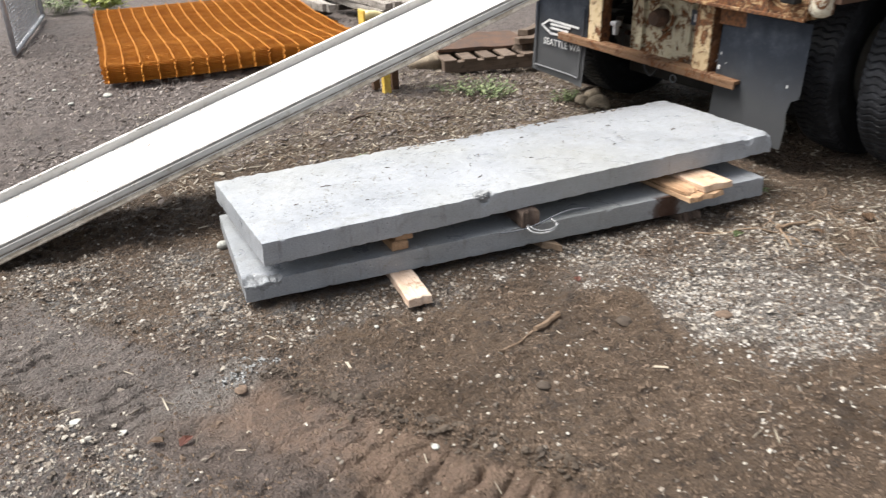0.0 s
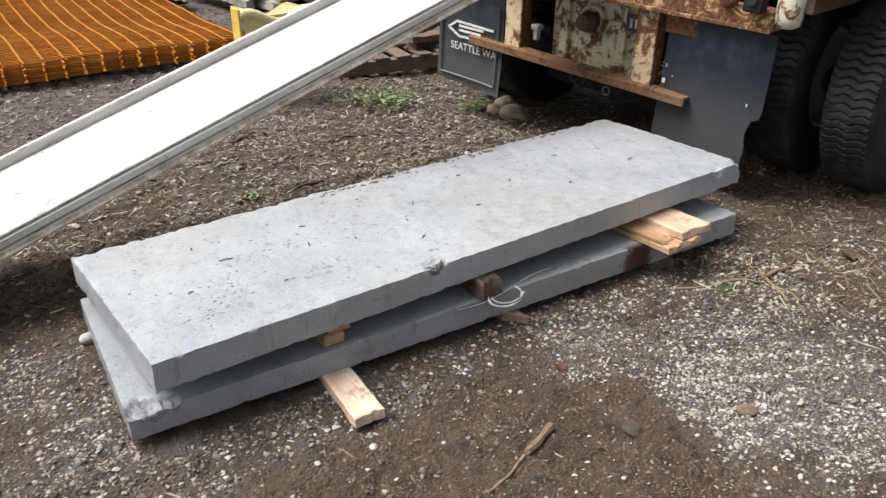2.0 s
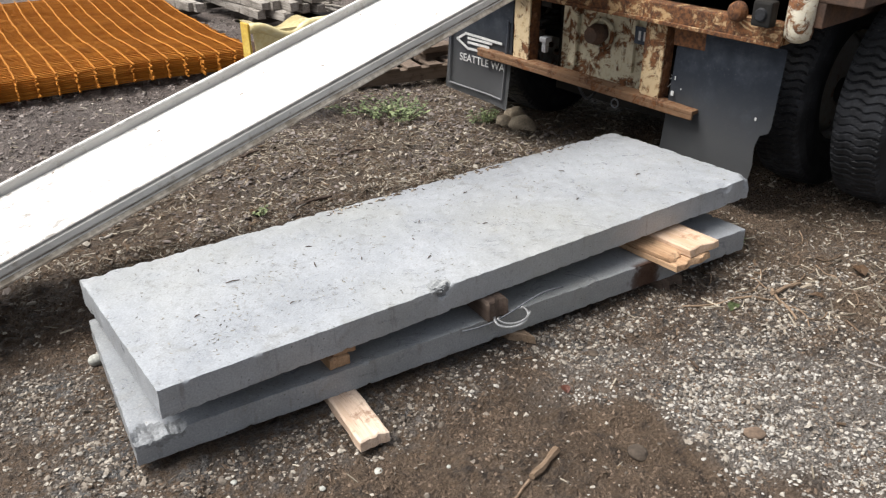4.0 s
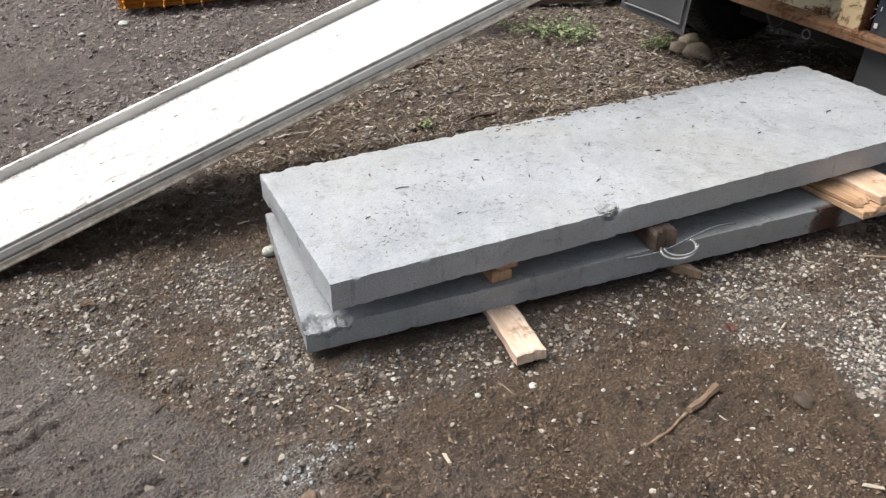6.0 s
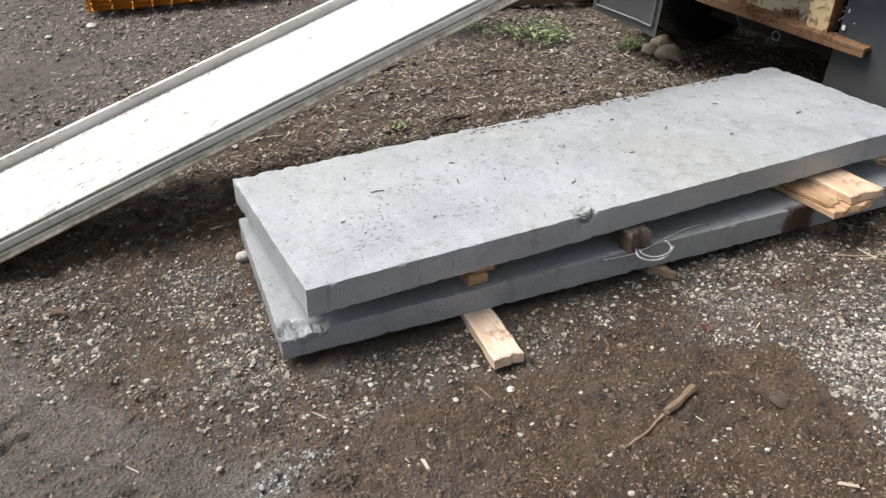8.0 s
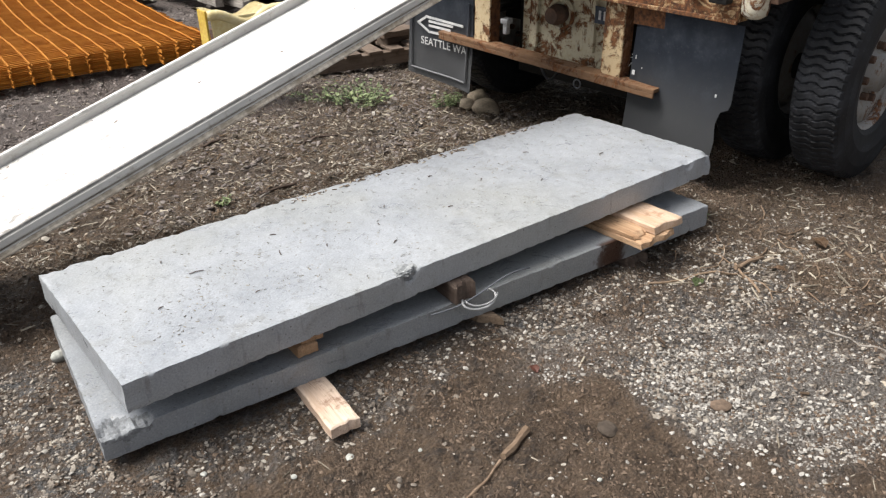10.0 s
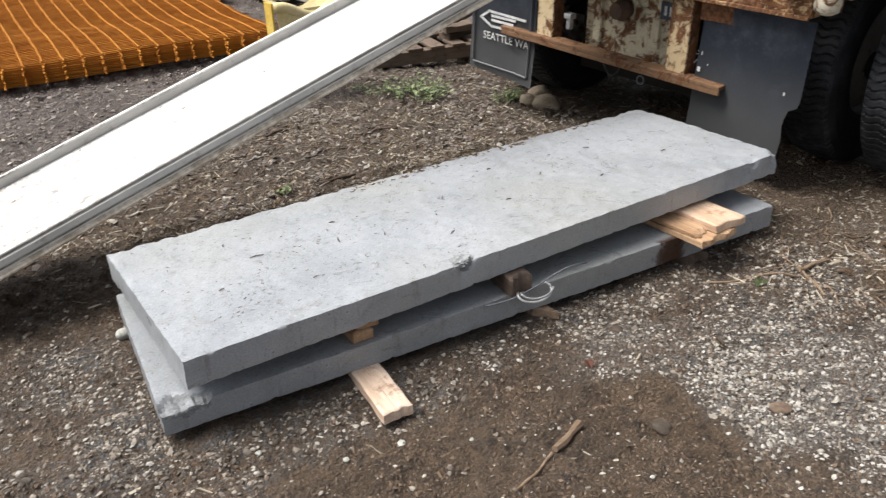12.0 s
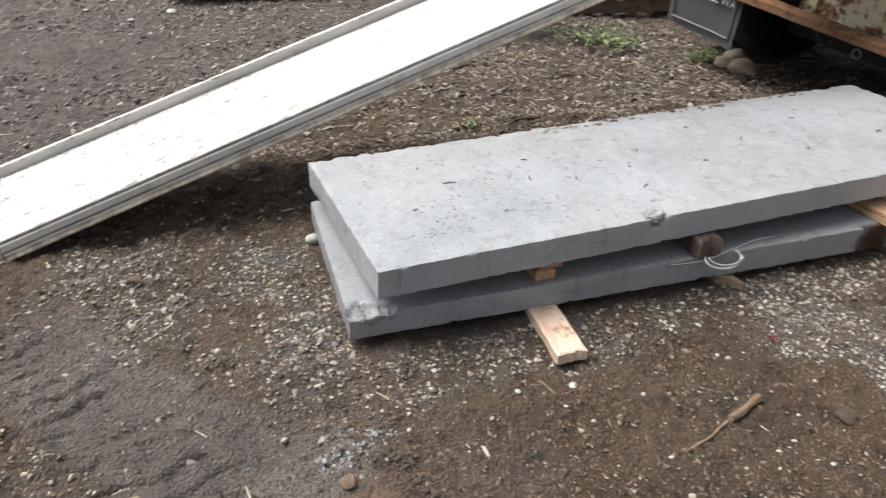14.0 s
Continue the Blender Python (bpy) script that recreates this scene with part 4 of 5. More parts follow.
# coupling plate with its ring and jaw
plate = part("coupling_plate", boxed((0.17, 0.66, 0.59), (0.014, 0.62, 0.52), None, 0.004, 12, 0.003), PLATE_RUST, truck, "rust-eaten white coupling plate")
part("ring", spun([(0.066, -0.008), (0.078, -0.012), (0.086, 0.0), (0.078, 0.012), (0.066, 0.008)], 36), PLATE_RUST, plate).matrix_local = pose(0.145, 0.70, 0.60, 0, 0, 90)
part("jaw", spun([(0.0, -0.05), (0.045, -0.045), (0.055, 0.0), (0.04, 0.05), (0.0, 0.055)], 20), DARK_RUST, plate).matrix_local = pose(0.12, 0.71, 0.60, 0, 0, 90)
for s0, z0, w, hgt in ((0.88, 0.60, 0.05, 0.40), (0.50, 0.62, 0.035, 0.36), (0.78, 0.74, 0.24, 0.04)):
    part("rib", boxed((0.150, s0, z0), (0.026, w, hgt), None, 0.005, 5, 0.003, s0), PLATE_RUST, plate)
tag_plate = part("number_plate", boxed((0.140, 0.43, 0.635), (0.004, 0.15, 0.085), None, 0.002), FLAP, plate, "faded grey-blue metal plate")
for e in (-0.035, -0.005, 0.025):
    part("bar", boxed((0.1368, 0.43 + e, 0.635), (0.002, 0.014, 0.045), None, 0.0005), WHITE_PAINT, tag_plate)
bm = boxed((0.06, 1.0, 0.53), (0.05, 0.05, 0.030), None, 0.008)
box(bm, (0.06, 1.0, 0.49), (0.03, 0.028, 0.06), None, 0.006)
part("shackle", bm, GATE, truck, "dull steel shackle")

# bed: sill, deck, side rails
sill = part("rear_sill", boxed((0.0, 0.69, 0.805), (0.09, 2.10, 0.085), None, 0.006, 30, 0.004), SILL_RUST, truck, "rusted rear sill with flaking paint")
part("sill_lip", boxed((-0.052, 0.69, 0.766), (0.014, 2.10, 0.018), None, 0.003, 30, 0.002), SILL_RUST, sill)
part("hanger_tab", boxed((0.005, 0.072, 0.708), (0.008, 0.20, 0.085), None, 0.004, 4, 0.002), RUST, truck, "rusted steel hanger tab")
# out-of-view deck, widened so that it shades the inner tyres
part("deck", boxed((2.6, MID, 1.00), (5.2, 2.74, 0.10), None, 0.006), DARK_RUST, truck, "dark steel deck")
for s0 in (-0.47, 1.93):
    part("deck_rail", boxed((2.6, s0, 0.90), (5.2, 0.05, 0.10), None, 0.006), DARK_RUST, truck)
for s0 in (0.33, 1.13):
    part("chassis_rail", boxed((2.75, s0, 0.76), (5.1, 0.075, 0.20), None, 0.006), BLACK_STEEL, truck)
corner = part("corner_post", spun([(0.0, -0.14), (0.030, -0.14), (0.052, -0.125), (0.056, -0.10), (0.056, 0.14), (0.0, 0.14)], 28), WHITE_METAL, truck, "chalky white rounded corner post", True)
corner.matrix_local = pose(-0.005, -0.405, 0.925, 90, 0, 0)
bm = boxed((-0.075, -0.285, 0.890), (0.060, 0.085, 0.105), None, 0.012)
lamp = part("lamp_box", bm, BLACK_STEEL, truck, "black lamp box")
part("lens", spun([(0.0, -0.012), (0.022, -0.010), (0.028, 0.0), (0.028, 0.01)], 20), TYRE, lamp).matrix_local = pose(-0.105, -0.285, 0.888, 0, 0, -90)
part("tail_lamp", spun([(0.0, -0.022), (0.03, -0.016), (0.042, 0.0), (0.044, 0.02), (0.0, 0.02)], 24), RUST, truck, "dull red tail lamp").matrix_local = pose(-0.06, -0.15, 0.872, 0, 0, -90)

# mud flaps


def sheet(low_edge, high_edge, thick, bow, name, material, parent, label):
    """A flap hanging between two edges (s, z), both listed from the top down, slightly bowed."""
    bm = bmesh.new()
    rows, n = [], 40
    for i in range(n + 1):
        ends = []
        for edge in (low_edge, high_edge):
            k = i / n
            z = edge[0][1] + (edge[-1][1] - edge[0][1]) * k
            zs, ss = [p[1] for p in edge][::-1], [p[0] for p in edge][::-1]
            ends.append((float(np.interp(z, zs, ss)), z))
        rows.append([bm.verts.new((0, ends[0][0] + (ends[1][0] - ends[0][0]) * j / 20, ends[0][1] + (ends[1][1] - ends[0][1]) * j / 20)) for j in range(21)])
    for a, b in zip(rows, rows[1:]):
        for j in range(20):
            bm.faces.new((a[j], a[j + 1], b[j + 1], b[j]))
    for v in bm.verts:
        v.co.x += bow(v.co.y, v.co.z)
    bmesh.ops.solidify(bm, geom=bm.faces[:], thickness=thick)
    bmesh.ops.recalc_face_normals(bm, faces=bm.faces)
    return part(name, bm, material, parent, label)


right_bow = lambda s, z: 0.012 * math.sin(s * 9) + 0.02 * (0.7 - z)
flap = sheet([(-0.375, 0.745), (-0.372, 0.60), (-0.366, 0.40), (-0.356, 0.372), (-0.325, 0.362), (-0.312, 0.32), (-0.306, 0.29), (-0.314, 0.22), (-0.300, 0.10)],
             [(0.150, 0.745), (0.175, 0.30), (0.19, 0.09)], 0.008, right_bow, "mud_flap", FLAP, truck, "plain dark rubber mud flap with a torn edge")
for s0, z0, w, hgt in ((-0.297, 0.430, 0.008, 0.014), (0.145, 0.44, 0.016, 0.022), (0.138, 0.515, 0.004, 0.018), (0.10, 0.47, 0.004, 0.006)):
    part("paint_spot", boxed((right_bow(s0, z0) - 0.0095, s0, z0), (0.003, w, hgt), None, 0.001), WHITE_PAINT, flap)
left_bow = lambda s, z: 0.03 * step(1.37 - s, 0, 0.2) * -1.0 * max(0.0, 0.45 - z) * 2.2 + 0.015 * (0.6 - z)
left = sheet([(1.19, 0.74), (1.19, 0.30), (1.20, 0.096)], [(1.70, 0.74), (1.715, 0.40), (1.74, 0.116)], 0.009, left_bow, "mud_flap", FLAP, truck,
             "dark rubber mud flap with white lettering")
D0 = -0.006
for a, b in (((1.24, 0.152), (1.70, 0.156)), ((1.235, 0.152), (1.215, 0.60)), ((1.70, 0.156), (1.675, 0.60))):
    bm = bmesh.new()
    sweep(bm, [(left_bow(a[0] + (b[0] - a[0]) * k, a[1] + (b[1] - a[1]) * k) - 0.010, a[0] + (b[0] - a[0]) * k, a[1] + (b[1] - a[1]) * k) for k in (0, .25, .5, .75, 1)], 0.006, 6)
    part("raised_border", bm, FLAP, left)


def ribbon(pairs, name, width=0.013):
    bm = bmesh.new()
    for a, b in pairs:
        d = Vector((0, b[0] - a[0], b[1] - a[1]))
        m = Matrix.Translation((-0.0085, (a[0] + b[0]) / 2, (a[1] + b[1]) / 2)) @ pose(0, 0, 0, math.degrees(math.atan2(d.z, d.y)), 0, 0)
        box(bm, (0, 0, 0), (0.003, d.length + width, width), m, 0.0)
    return part(name, bm, WHITE_PAINT, left, "white painted mark")


ribbon([((1.625, 0.432), (1.555, 0.474)), ((1.555, 0.474), (1.265, 0.466)), ((1.625, 0.432), (1.535, 0.390)), ((1.535, 0.390), (1.33, 0.394))], "emblem")
for z0, s1 in ((0.450, 1.34), (0.425, 1.36)):
    part("bar", boxed((-0.0065, (1.54 + s1) / 2, z0), (0.002, 1.54 - s1, 0.014), None, 0.0005), WHITE_PAINT, left)
text = bpy.data.curves.new("lettering", "FONT")
text.body, text.size, text.extrude, text.space_character = "SEATTLE WA", 0.062, 0.0012, 1.04
tob = new("lettering_source", text)
bpy.context.view_layer.update()
tme = bpy.data.meshes.new_from_object(tob.evaluated_get(bpy.context.evaluated_depsgraph_get()))
bpy.data.objects.remove(tob)
tme.materials.clear()
tme.materials.append(WHITE_PAINT)
letters = part("lettering", tme, WHITE_PAINT, left, "white letters SEATTLE WA")
letters.matrix_local = Matrix(((0, 0, -1, -0.0125), (-1, 0, 0, 1.600), (0.0, 1, 0, 0.314), (0, 0, 0, 1)))

# wheels


def tyre_mesh():
    """A worn tyre with wavy cross grooves, its axis along y."""
    lugs, na = 84, 84 * 8
    prof = [(0.262, -0.085), (0.285, -0.105), (0.36, -0.122), (0.43, -0.120), (0.472, -0.110)]
    tread = [(-0.100 + 0.2 * k / 16) for k in range(17)]
    verts, faces = [], []
    rows = len(prof) * 2 + len(tread)
    for i in range(na):
        a = 2 * math.pi * i / na
        row = list(prof)
        for y in tread:
            wav = 0.22 * math.sin(y / 0.1 * 7.0)
            ph = (i / 8.0 + wav) % 1.0
            groove = max(0.0, 1 - abs(ph - 0.5) / 0.16)
            circ = max(max(0.0, 1 - abs(y - c) / 0.009) for c in (-0.042, 0.042))
            crown = 0.504 - 0.010 * (y / 0.1) ** 2
            row.append((crown - 0.011 * min(1, groove * 1.5) - 0.003 * circ, y))
        row += [(r, -y) for r, y in prof[::-1]]
        verts += [(r * math.cos(a), y, r * math.sin(a)) for r, y in row]
    for i in range(na):
        j = (i + 1) % na
        for k in range(rows - 1):
            faces.append((i * rows + k, i * rows + k + 1, j * rows + k + 1, j * rows + k))
    return joined("tyre", verts, faces, TYRE)


tyre_me = tyre_mesh()
rim_me = mesh_of("rim", spun([(0.264, -0.09), (0.252, -0.085), (0.248, 0.02), (0.235, 0.055), (0.17, 0.06), (0.15, 0.045), (0.09, 0.045), (0.085, 0.09), (0.0, 0.09)], 48), RIM, True)
rim_back = mesh_of("rim", spun([(0.264, 0.09), (0.250, 0.08), (0.245, -0.03), (0.20, -0.06), (0.0, -0.06)], 48), RIM, True)
nut_me = mesh_of("wheel_nut", spun([(0.0, -0.02), (0.017, -0.02), (0.019, 0.01), (0.0, 0.012)], 6), DARK_RUST)
TYRES = ((-0.275, 1), (-0.640, -1), (1.485, -1), (1.770, 1))
for s0, side in TYRES:
    wheel = part("wheel", tyre_me, TYRE, truck, "worn black truck tyre on a dull rim")
    wheel.matrix_local = pose(0.70, s0, 0.452 - 0.036 * s0, 0, 11 * s0, 0)
    rim = part("rim", rim_me, RIM, wheel)
    rim.matrix_local = pose(0, 0, 0, 0, 0, 0 if side > 0 else 180)
    part("rim", rim_back, RIM, wheel).matrix_local = pose(0, 0, 0, 0, 0, 0 if side > 0 else 180)
    for n in range(8):
        a = 2 * math.pi * n / 8
        part("wheel_nut", nut_me, DARK_RUST, wheel).matrix_local = pose(0.125 * math.cos(a), 0.055 * side, 0.125 * math.sin(a))
# black plates and springs added to block light under the bed
part("black_baffle", boxed((1.30, MID, 0.47), (0.03, 2.3, 0.82), None, 0.006), BLACK_STEEL, truck, "unseen black plate added to block light under the bed")
part("black_backdrop", boxed((1.00, MID, 0.40), (0.02, 1.70, 0.90), None, 0.006), BLACK_STEEL, truck, "black backdrop added under the truck bed")
for s0 in (0.20, 1.26):
    bm = bmesh.new()
    for n in range(5):
        box(bm, (0.70, s0, 0.52 + 0.022 * n), (1.0 - 0.15 * n, 0.075, 0.018), None, 0.003)
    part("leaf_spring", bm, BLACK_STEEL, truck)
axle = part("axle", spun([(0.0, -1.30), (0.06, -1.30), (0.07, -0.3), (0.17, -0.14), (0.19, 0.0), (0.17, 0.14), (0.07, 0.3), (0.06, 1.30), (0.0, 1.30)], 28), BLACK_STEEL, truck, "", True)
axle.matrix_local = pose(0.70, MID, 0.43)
bm = bmesh.new()
sweep(bm, [(0.10, 0.80 - 0.16 * k / 12, 0.36 - 0.10 * math.sin(math.pi * k / 12)) for k in range(13)], 0.008, 8)
part("hose", bm, TYRE, truck, "hanging rubber hose", True)
bm = bmesh.new()
sweep(bm, [(0.08, 0.52 + 0.022 * math.cos(a), 0.285 + 0.022 * math.sin(a)) for a in (0.5 * k for k in range(14))], 0.004, 6)
part("hanging_ring", bm, CHAIN, truck, "", True)
for n in range(3):
    bm = bmesh.new()
    sweep(bm, [(0.03 + 0.01 * n, 0.19 - 0.12 * k / 8, 0.455 + 0.015 * n + 0.03 * math.sin(k * 0.7 + n)) for k in range(9)], 0.0016, 5)
    part("loose_wire", bm, WIRE, truck)

# ---- stones, sticks and weeds ----


def stone_bm(r, seed, flat=0.7):
    bm = bmesh.new()
    bmesh.ops.create_icosphere(bm, subdivisions=3, radius=1)
    for v in bm.verts:
        k = 1 + 0.22 * noise.noise(v.co * 1.2 + Vector((seed, 0, 0))) + 0.06 * noise.noise(v.co * 4 + Vector((0, seed, 0)))
        v.co = Vector((v.co.x * r * 1.2 * k, v.co.y * r * k, v.co.z * r * flat * k))
    return bm


def stone(x, y, r, material, label, group="", seed=1, flat=0.7, name="stone"):
    return single(name, stone_bm(r, seed, flat), material, pose(x, y, on_ground(x, y, r * flat * 0.45), 0, 0, seed * 47), label, "stone", group, smooth=True)


stone(2.83, 1.87, 0.080, ROCK, "rounded river stone beside the truck", "stones by the truck", 2, 0.75)
stone(2.78, 1.99, 0.050, ROCK, "small rounded river stone beside the truck", "stones by the truck", 5, 0.7)
stone(2.93, 2.06, 0.055, ROCK, "brown broken stone below the mud flap", "stones by the truck", 7, 0.9)
stone(1.395, -0.815, 0.026, EARTH_STONE, "flat brownish stone on pale gravel", "", 3, 0.45)
stone(-0.217, -0.42, 0.020, EARTH_STONE, "brown stone pressed into the mud", "", 9, 0.4)
stone(-0.012, 0.712, 0.023, WHITE_STONE, "rounded pale stone beside the slabs", "", 4, 0.85)
stone(-0.12, 4.18, 0.032, WHITE_STONE, "pale greenish stone on grey soil", "pale stones in the yard", 6, 0.5)
stone(-0.40, 3.95, 0.018, WHITE_STONE, "pale stone on grey soil", "pale stones in the yard", 8, 0.5)
stone(-0.48, 4.55, 0.018, WHITE_STONE, "pale stone on grey soil", "pale stones in the yard", 10, 0.5)
stone(-0.66, 4.3, 0.016, WHITE_STONE, "pale stone on grey soil", "pale stones in the yard", 11, 0.5)
stone(-0.695, -0.367, 0.016, WHITE_STONE, "pale flat chip on the rutted soil", "pale chips in the rut", 15, 0.35, "stone_chip")
stone(-0.578, -0.449, 0.012, WHITE_STONE, "pale flat chip on the rutted soil", "pale chips in the rut", 16, 0.4, "stone_chip")
stone(1.20, 0.90, 0.028, WHITE_STONE, "pale stone beside the slabs", "", 12, 0.6)
stone(0.456, -0.308, 0.012, WHITE_STONE, "small pinkish pebble at the bearer's end", "", 13, 0.6, "pebble")
stone(0.20, -0.955, 0.011, WHITE_STONE, "small white pebble in the mud", "white pebbles in the mud", 14, 0.7, "pebble")
for n, (x, y) in enumerate(((-0.03, -0.235), (-0.02, -0.30), (0.12, -0.12), (-0.1, -0.2), (0.63, -0.39), (0.30, -0.28), (1.0, -0.35), (0.9, -0.8))):
    stone(x, y, 0.004 + 0.002 * (n % 3), WHITE_STONE, "small white pebble in the mud", "white pebbles in the mud", 20 + n, 0.6, "pebble")
for n, (x, y, r) in enumerate(((1.075, -0.67, 0.027), (0.62, -0.86, 0.02), (-0.62, -0.33, 0.022), (0.1, -0.62, 0.016), (1.32, -0.25, 0.018))):
    stone(x, y, r, CLOD, "dark clod of mud", "mud clods", 40 + n, 0.45, "mud_clod")

for x0, y0, x1, y1, r, mat, label in (
        (0.885, -0.545, 0.765, -0.577, 0.013, STICK, "broken brown stick lying on the mud"), (0.755, -0.582, 0.590, -0.628, 0.005, STICK, "thin brown stick lying on the mud"),
        (2.13, -0.36, 2.31, -0.36, 0.010, STICK, "dry brown branch on the gravel"), (1.80, -0.22, 2.16, -0.40, 0.005, STICK, "thin dry stalk on the gravel"),
        (2.16, -0.34, 2.04, -0.52, 0.006, STICK, "dry brown branch on the gravel"), (1.98, -0.80, 2.02, -1.02, 0.004, GREY_WOOD, "pale straw stalk on the gravel"),
        (1.10, 1.48, 1.30, 1.50, 0.010, BROWN_WOOD, "dark stick among the bark litter"), (1.62, 1.98, 1.82, 1.96, 0.010, BROWN_WOOD, "dark stick among the bark litter"),
        (1.16, 2.27, 1.33, 2.33, 0.011, BROWN_WOOD, "dark stick among the bark litter"), (0.93, 1.98, 1.05, 2.03, 0.007, GREY_WOOD, "pale splinter among the bark litter"),
        (1.09, 1.46, 1.17, 1.49, 0.007, GREY_WOOD, "pale splinter among the bark litter"), (0.26, 1.69, 0.32, 1.70, 0.008, GREY_WOOD, "pale splinter among the bark litter"),
        (0.66, 1.24, 0.74, 1.22, 0.006, GREY_WOOD, "pale splinter among the bark litter")):
    bm = bmesh.new()
    pts = []
    for k in range(7):
        x, y = x0 + (x1 - x0) * k / 6, y0 + (y1 - y0) * k / 6
        pts.append((x + 0.002 * math.sin(k * 2.1 + x0), y + 0.0015 * math.cos(k * 1.7 + y0), on_ground(x, y, r * 0.8)))
    sweep(bm, pts, [r * (0.85 + 0.15 * math.sin(k * 1.7 + 1)) for k in range(7)], 7)
    single("stick", bm, mat, None, label, "stick", "sticks on the ground")


def leaf(bm, base, out, size, fold=0.25):
    """One leaf of six faces."""
    out = Vector(out).normalized()
    side = out.cross(Vector((0, 0, 1)))
    side = side.normalized() if side.length > 0.01 else Vector((1, 0, 0))
    up = side.cross(out)
    p = Vector(base)
    mid = [bm.verts.new(p), bm.verts.new(p + out * size * 0.5 + up * size * 0.06), bm.verts.new(p + out * size - up * size * 0.1)]
    l = [bm.verts.new(p + out * size * k + side * size * w + up * size * fold * w) for k, w in ((0.3, 0.28), (0.65, 0.25))]
    r = [bm.verts.new(p + out * size * k - side * size * w + up * size * fold * w) for k, w in ((0.3, 0.28), (0.65, 0.25))]
    for f in ((mid[0], l[0], mid[1]), (l[0], l[1], mid[1]), (l[1], mid[2], mid[1]), (mid[0], mid[1], r[0]), (r[0], mid[1], r[1]), (r[1], mid[1], mid[2])):
        bm.faces.new(f)


def weed(x, y, spread, tall, count, material, label, size=0.035):
    ob = thing("weed", pose(x, y, on_ground(x, y)), label, "weed", "weeds in the yard")
    stems, leaves = bmesh.new(), bmesh.new()
    for _ in range(count):
        a, rr = random.uniform(0, 6.283), spread * random.random() ** 0.6
        foot = Vector((rr * 0.6 * math.cos(a), rr * 0.6 * math.sin(a), 0))
        tip = Vector((rr * math.cos(a + 0.3), rr * math.sin(a + 0.3), tall * random.uniform(0.3, 1)))
        sweep(stems, [foot, (foot + tip) / 2 + Vector((0, 0, tall * 0.12)), tip], 0.0018, 4)
        for n in range(4):
            b = random.uniform(0, 6.283)
            leaf(leaves, foot.lerp(tip, 0.45 + 0.18 * n), (math.cos(b), math.sin(b), random.uniform(-0.2, 0.6)), size * random.uniform(0.6, 1.3))
    tagged(part("stem", stems, material, ob), kind="stuff")
    tagged(part("foliage", leaves, material, ob), kind="stuff")


weed(2.32, 2.50, 0.22, 0.12, 58, LEAF, "low clump of green weeds in bark litter")
weed(2.10, 2.70, 0.16, 0.06, 14, LEAF, "sparse low green weeds in bark litter", 0.03)
weed(2.74, 2.14, 0.10, 0.08, 30, LEAF, "small green weed beside the mud flap", 0.03)
weed(0.94, 1.53, 0.05, 0.03, 12, LEAF, "tiny dull green sprout in the soil", 0.02)
weed(2.42, 0.04, 0.05, 0.035, 14, LEAF, "small green sprout at the slab's end", 0.02)
weed(0.35, 8.9, 0.30, 0.32, 50, PALE_LEAF, "yellow-green weed behind the rusty mesh", 0.12)
weed(1.7, 9.0, 0.24, 0.2, 30, PALE_LEAF, "yellow-green weed behind the rusty mesh", 0.09)
weed(-0.2, 9.3, 0.35, 0.25, 50, LEAF, "dark green weed beside the wire gate", 0.08)
for x, y, turn, size, mat, label in ((1.925, -0.345, 20, 0.075, DRY_LEAF, "dull green fallen leaf on gravel"), (2.62, -0.42, 60, 0.10, BROWN_LEAF, "curled brown leaf on gravel"),
                                     (2.26, -0.46, 110, 0.06, BROWN_LEAF, "curled brown leaf on gravel"), (0.92, 1.55, 40, 0.06, BROWN_LEAF, "dry leaf in the bark litter"),
                                     (1.10, -0.35, 70, 0.05, RED_LEAF, "small red fallen leaf on gravel"), (-0.62, 0.62, 150, 0.06, BROWN_LEAF, "curled brown leaf on gravel"), (-0.50, -0.56, 150, 0.05, BROWN_LEAF, "curled brown leaf on rutted soil"), (-0.42, -0.60, 40, 0.06, RED_LEAF, "curled red-brown leaf on rutted soil"), (2.5, 2.25, 10, 0.07, BROWN_LEAF, "dry leaf in the bark litter")):
    bm = bmesh.new()
    leaf(bm, (-size / 2, 0, 0), (1, 0, 0.05), size, 0.5)
    bmesh.ops.solidify(bm, geom=bm.faces[:], thickness=0.0012)
    single("fallen_leaf", bm, mat, pose(x, y, on_ground(x, y, 0.010), 0, 0, turn), label, "leaf", "fallen leaves")

# ---- stack of rusty wire mesh ----
bundle = thing("wire_mesh_stack", pose(-0.10, 4.32, 0, 0, 0, -4.5), "stack of bright orange rusty reinforcing mesh sheets on soil", "wire mesh")
MW, ML = 2.20, 3.55


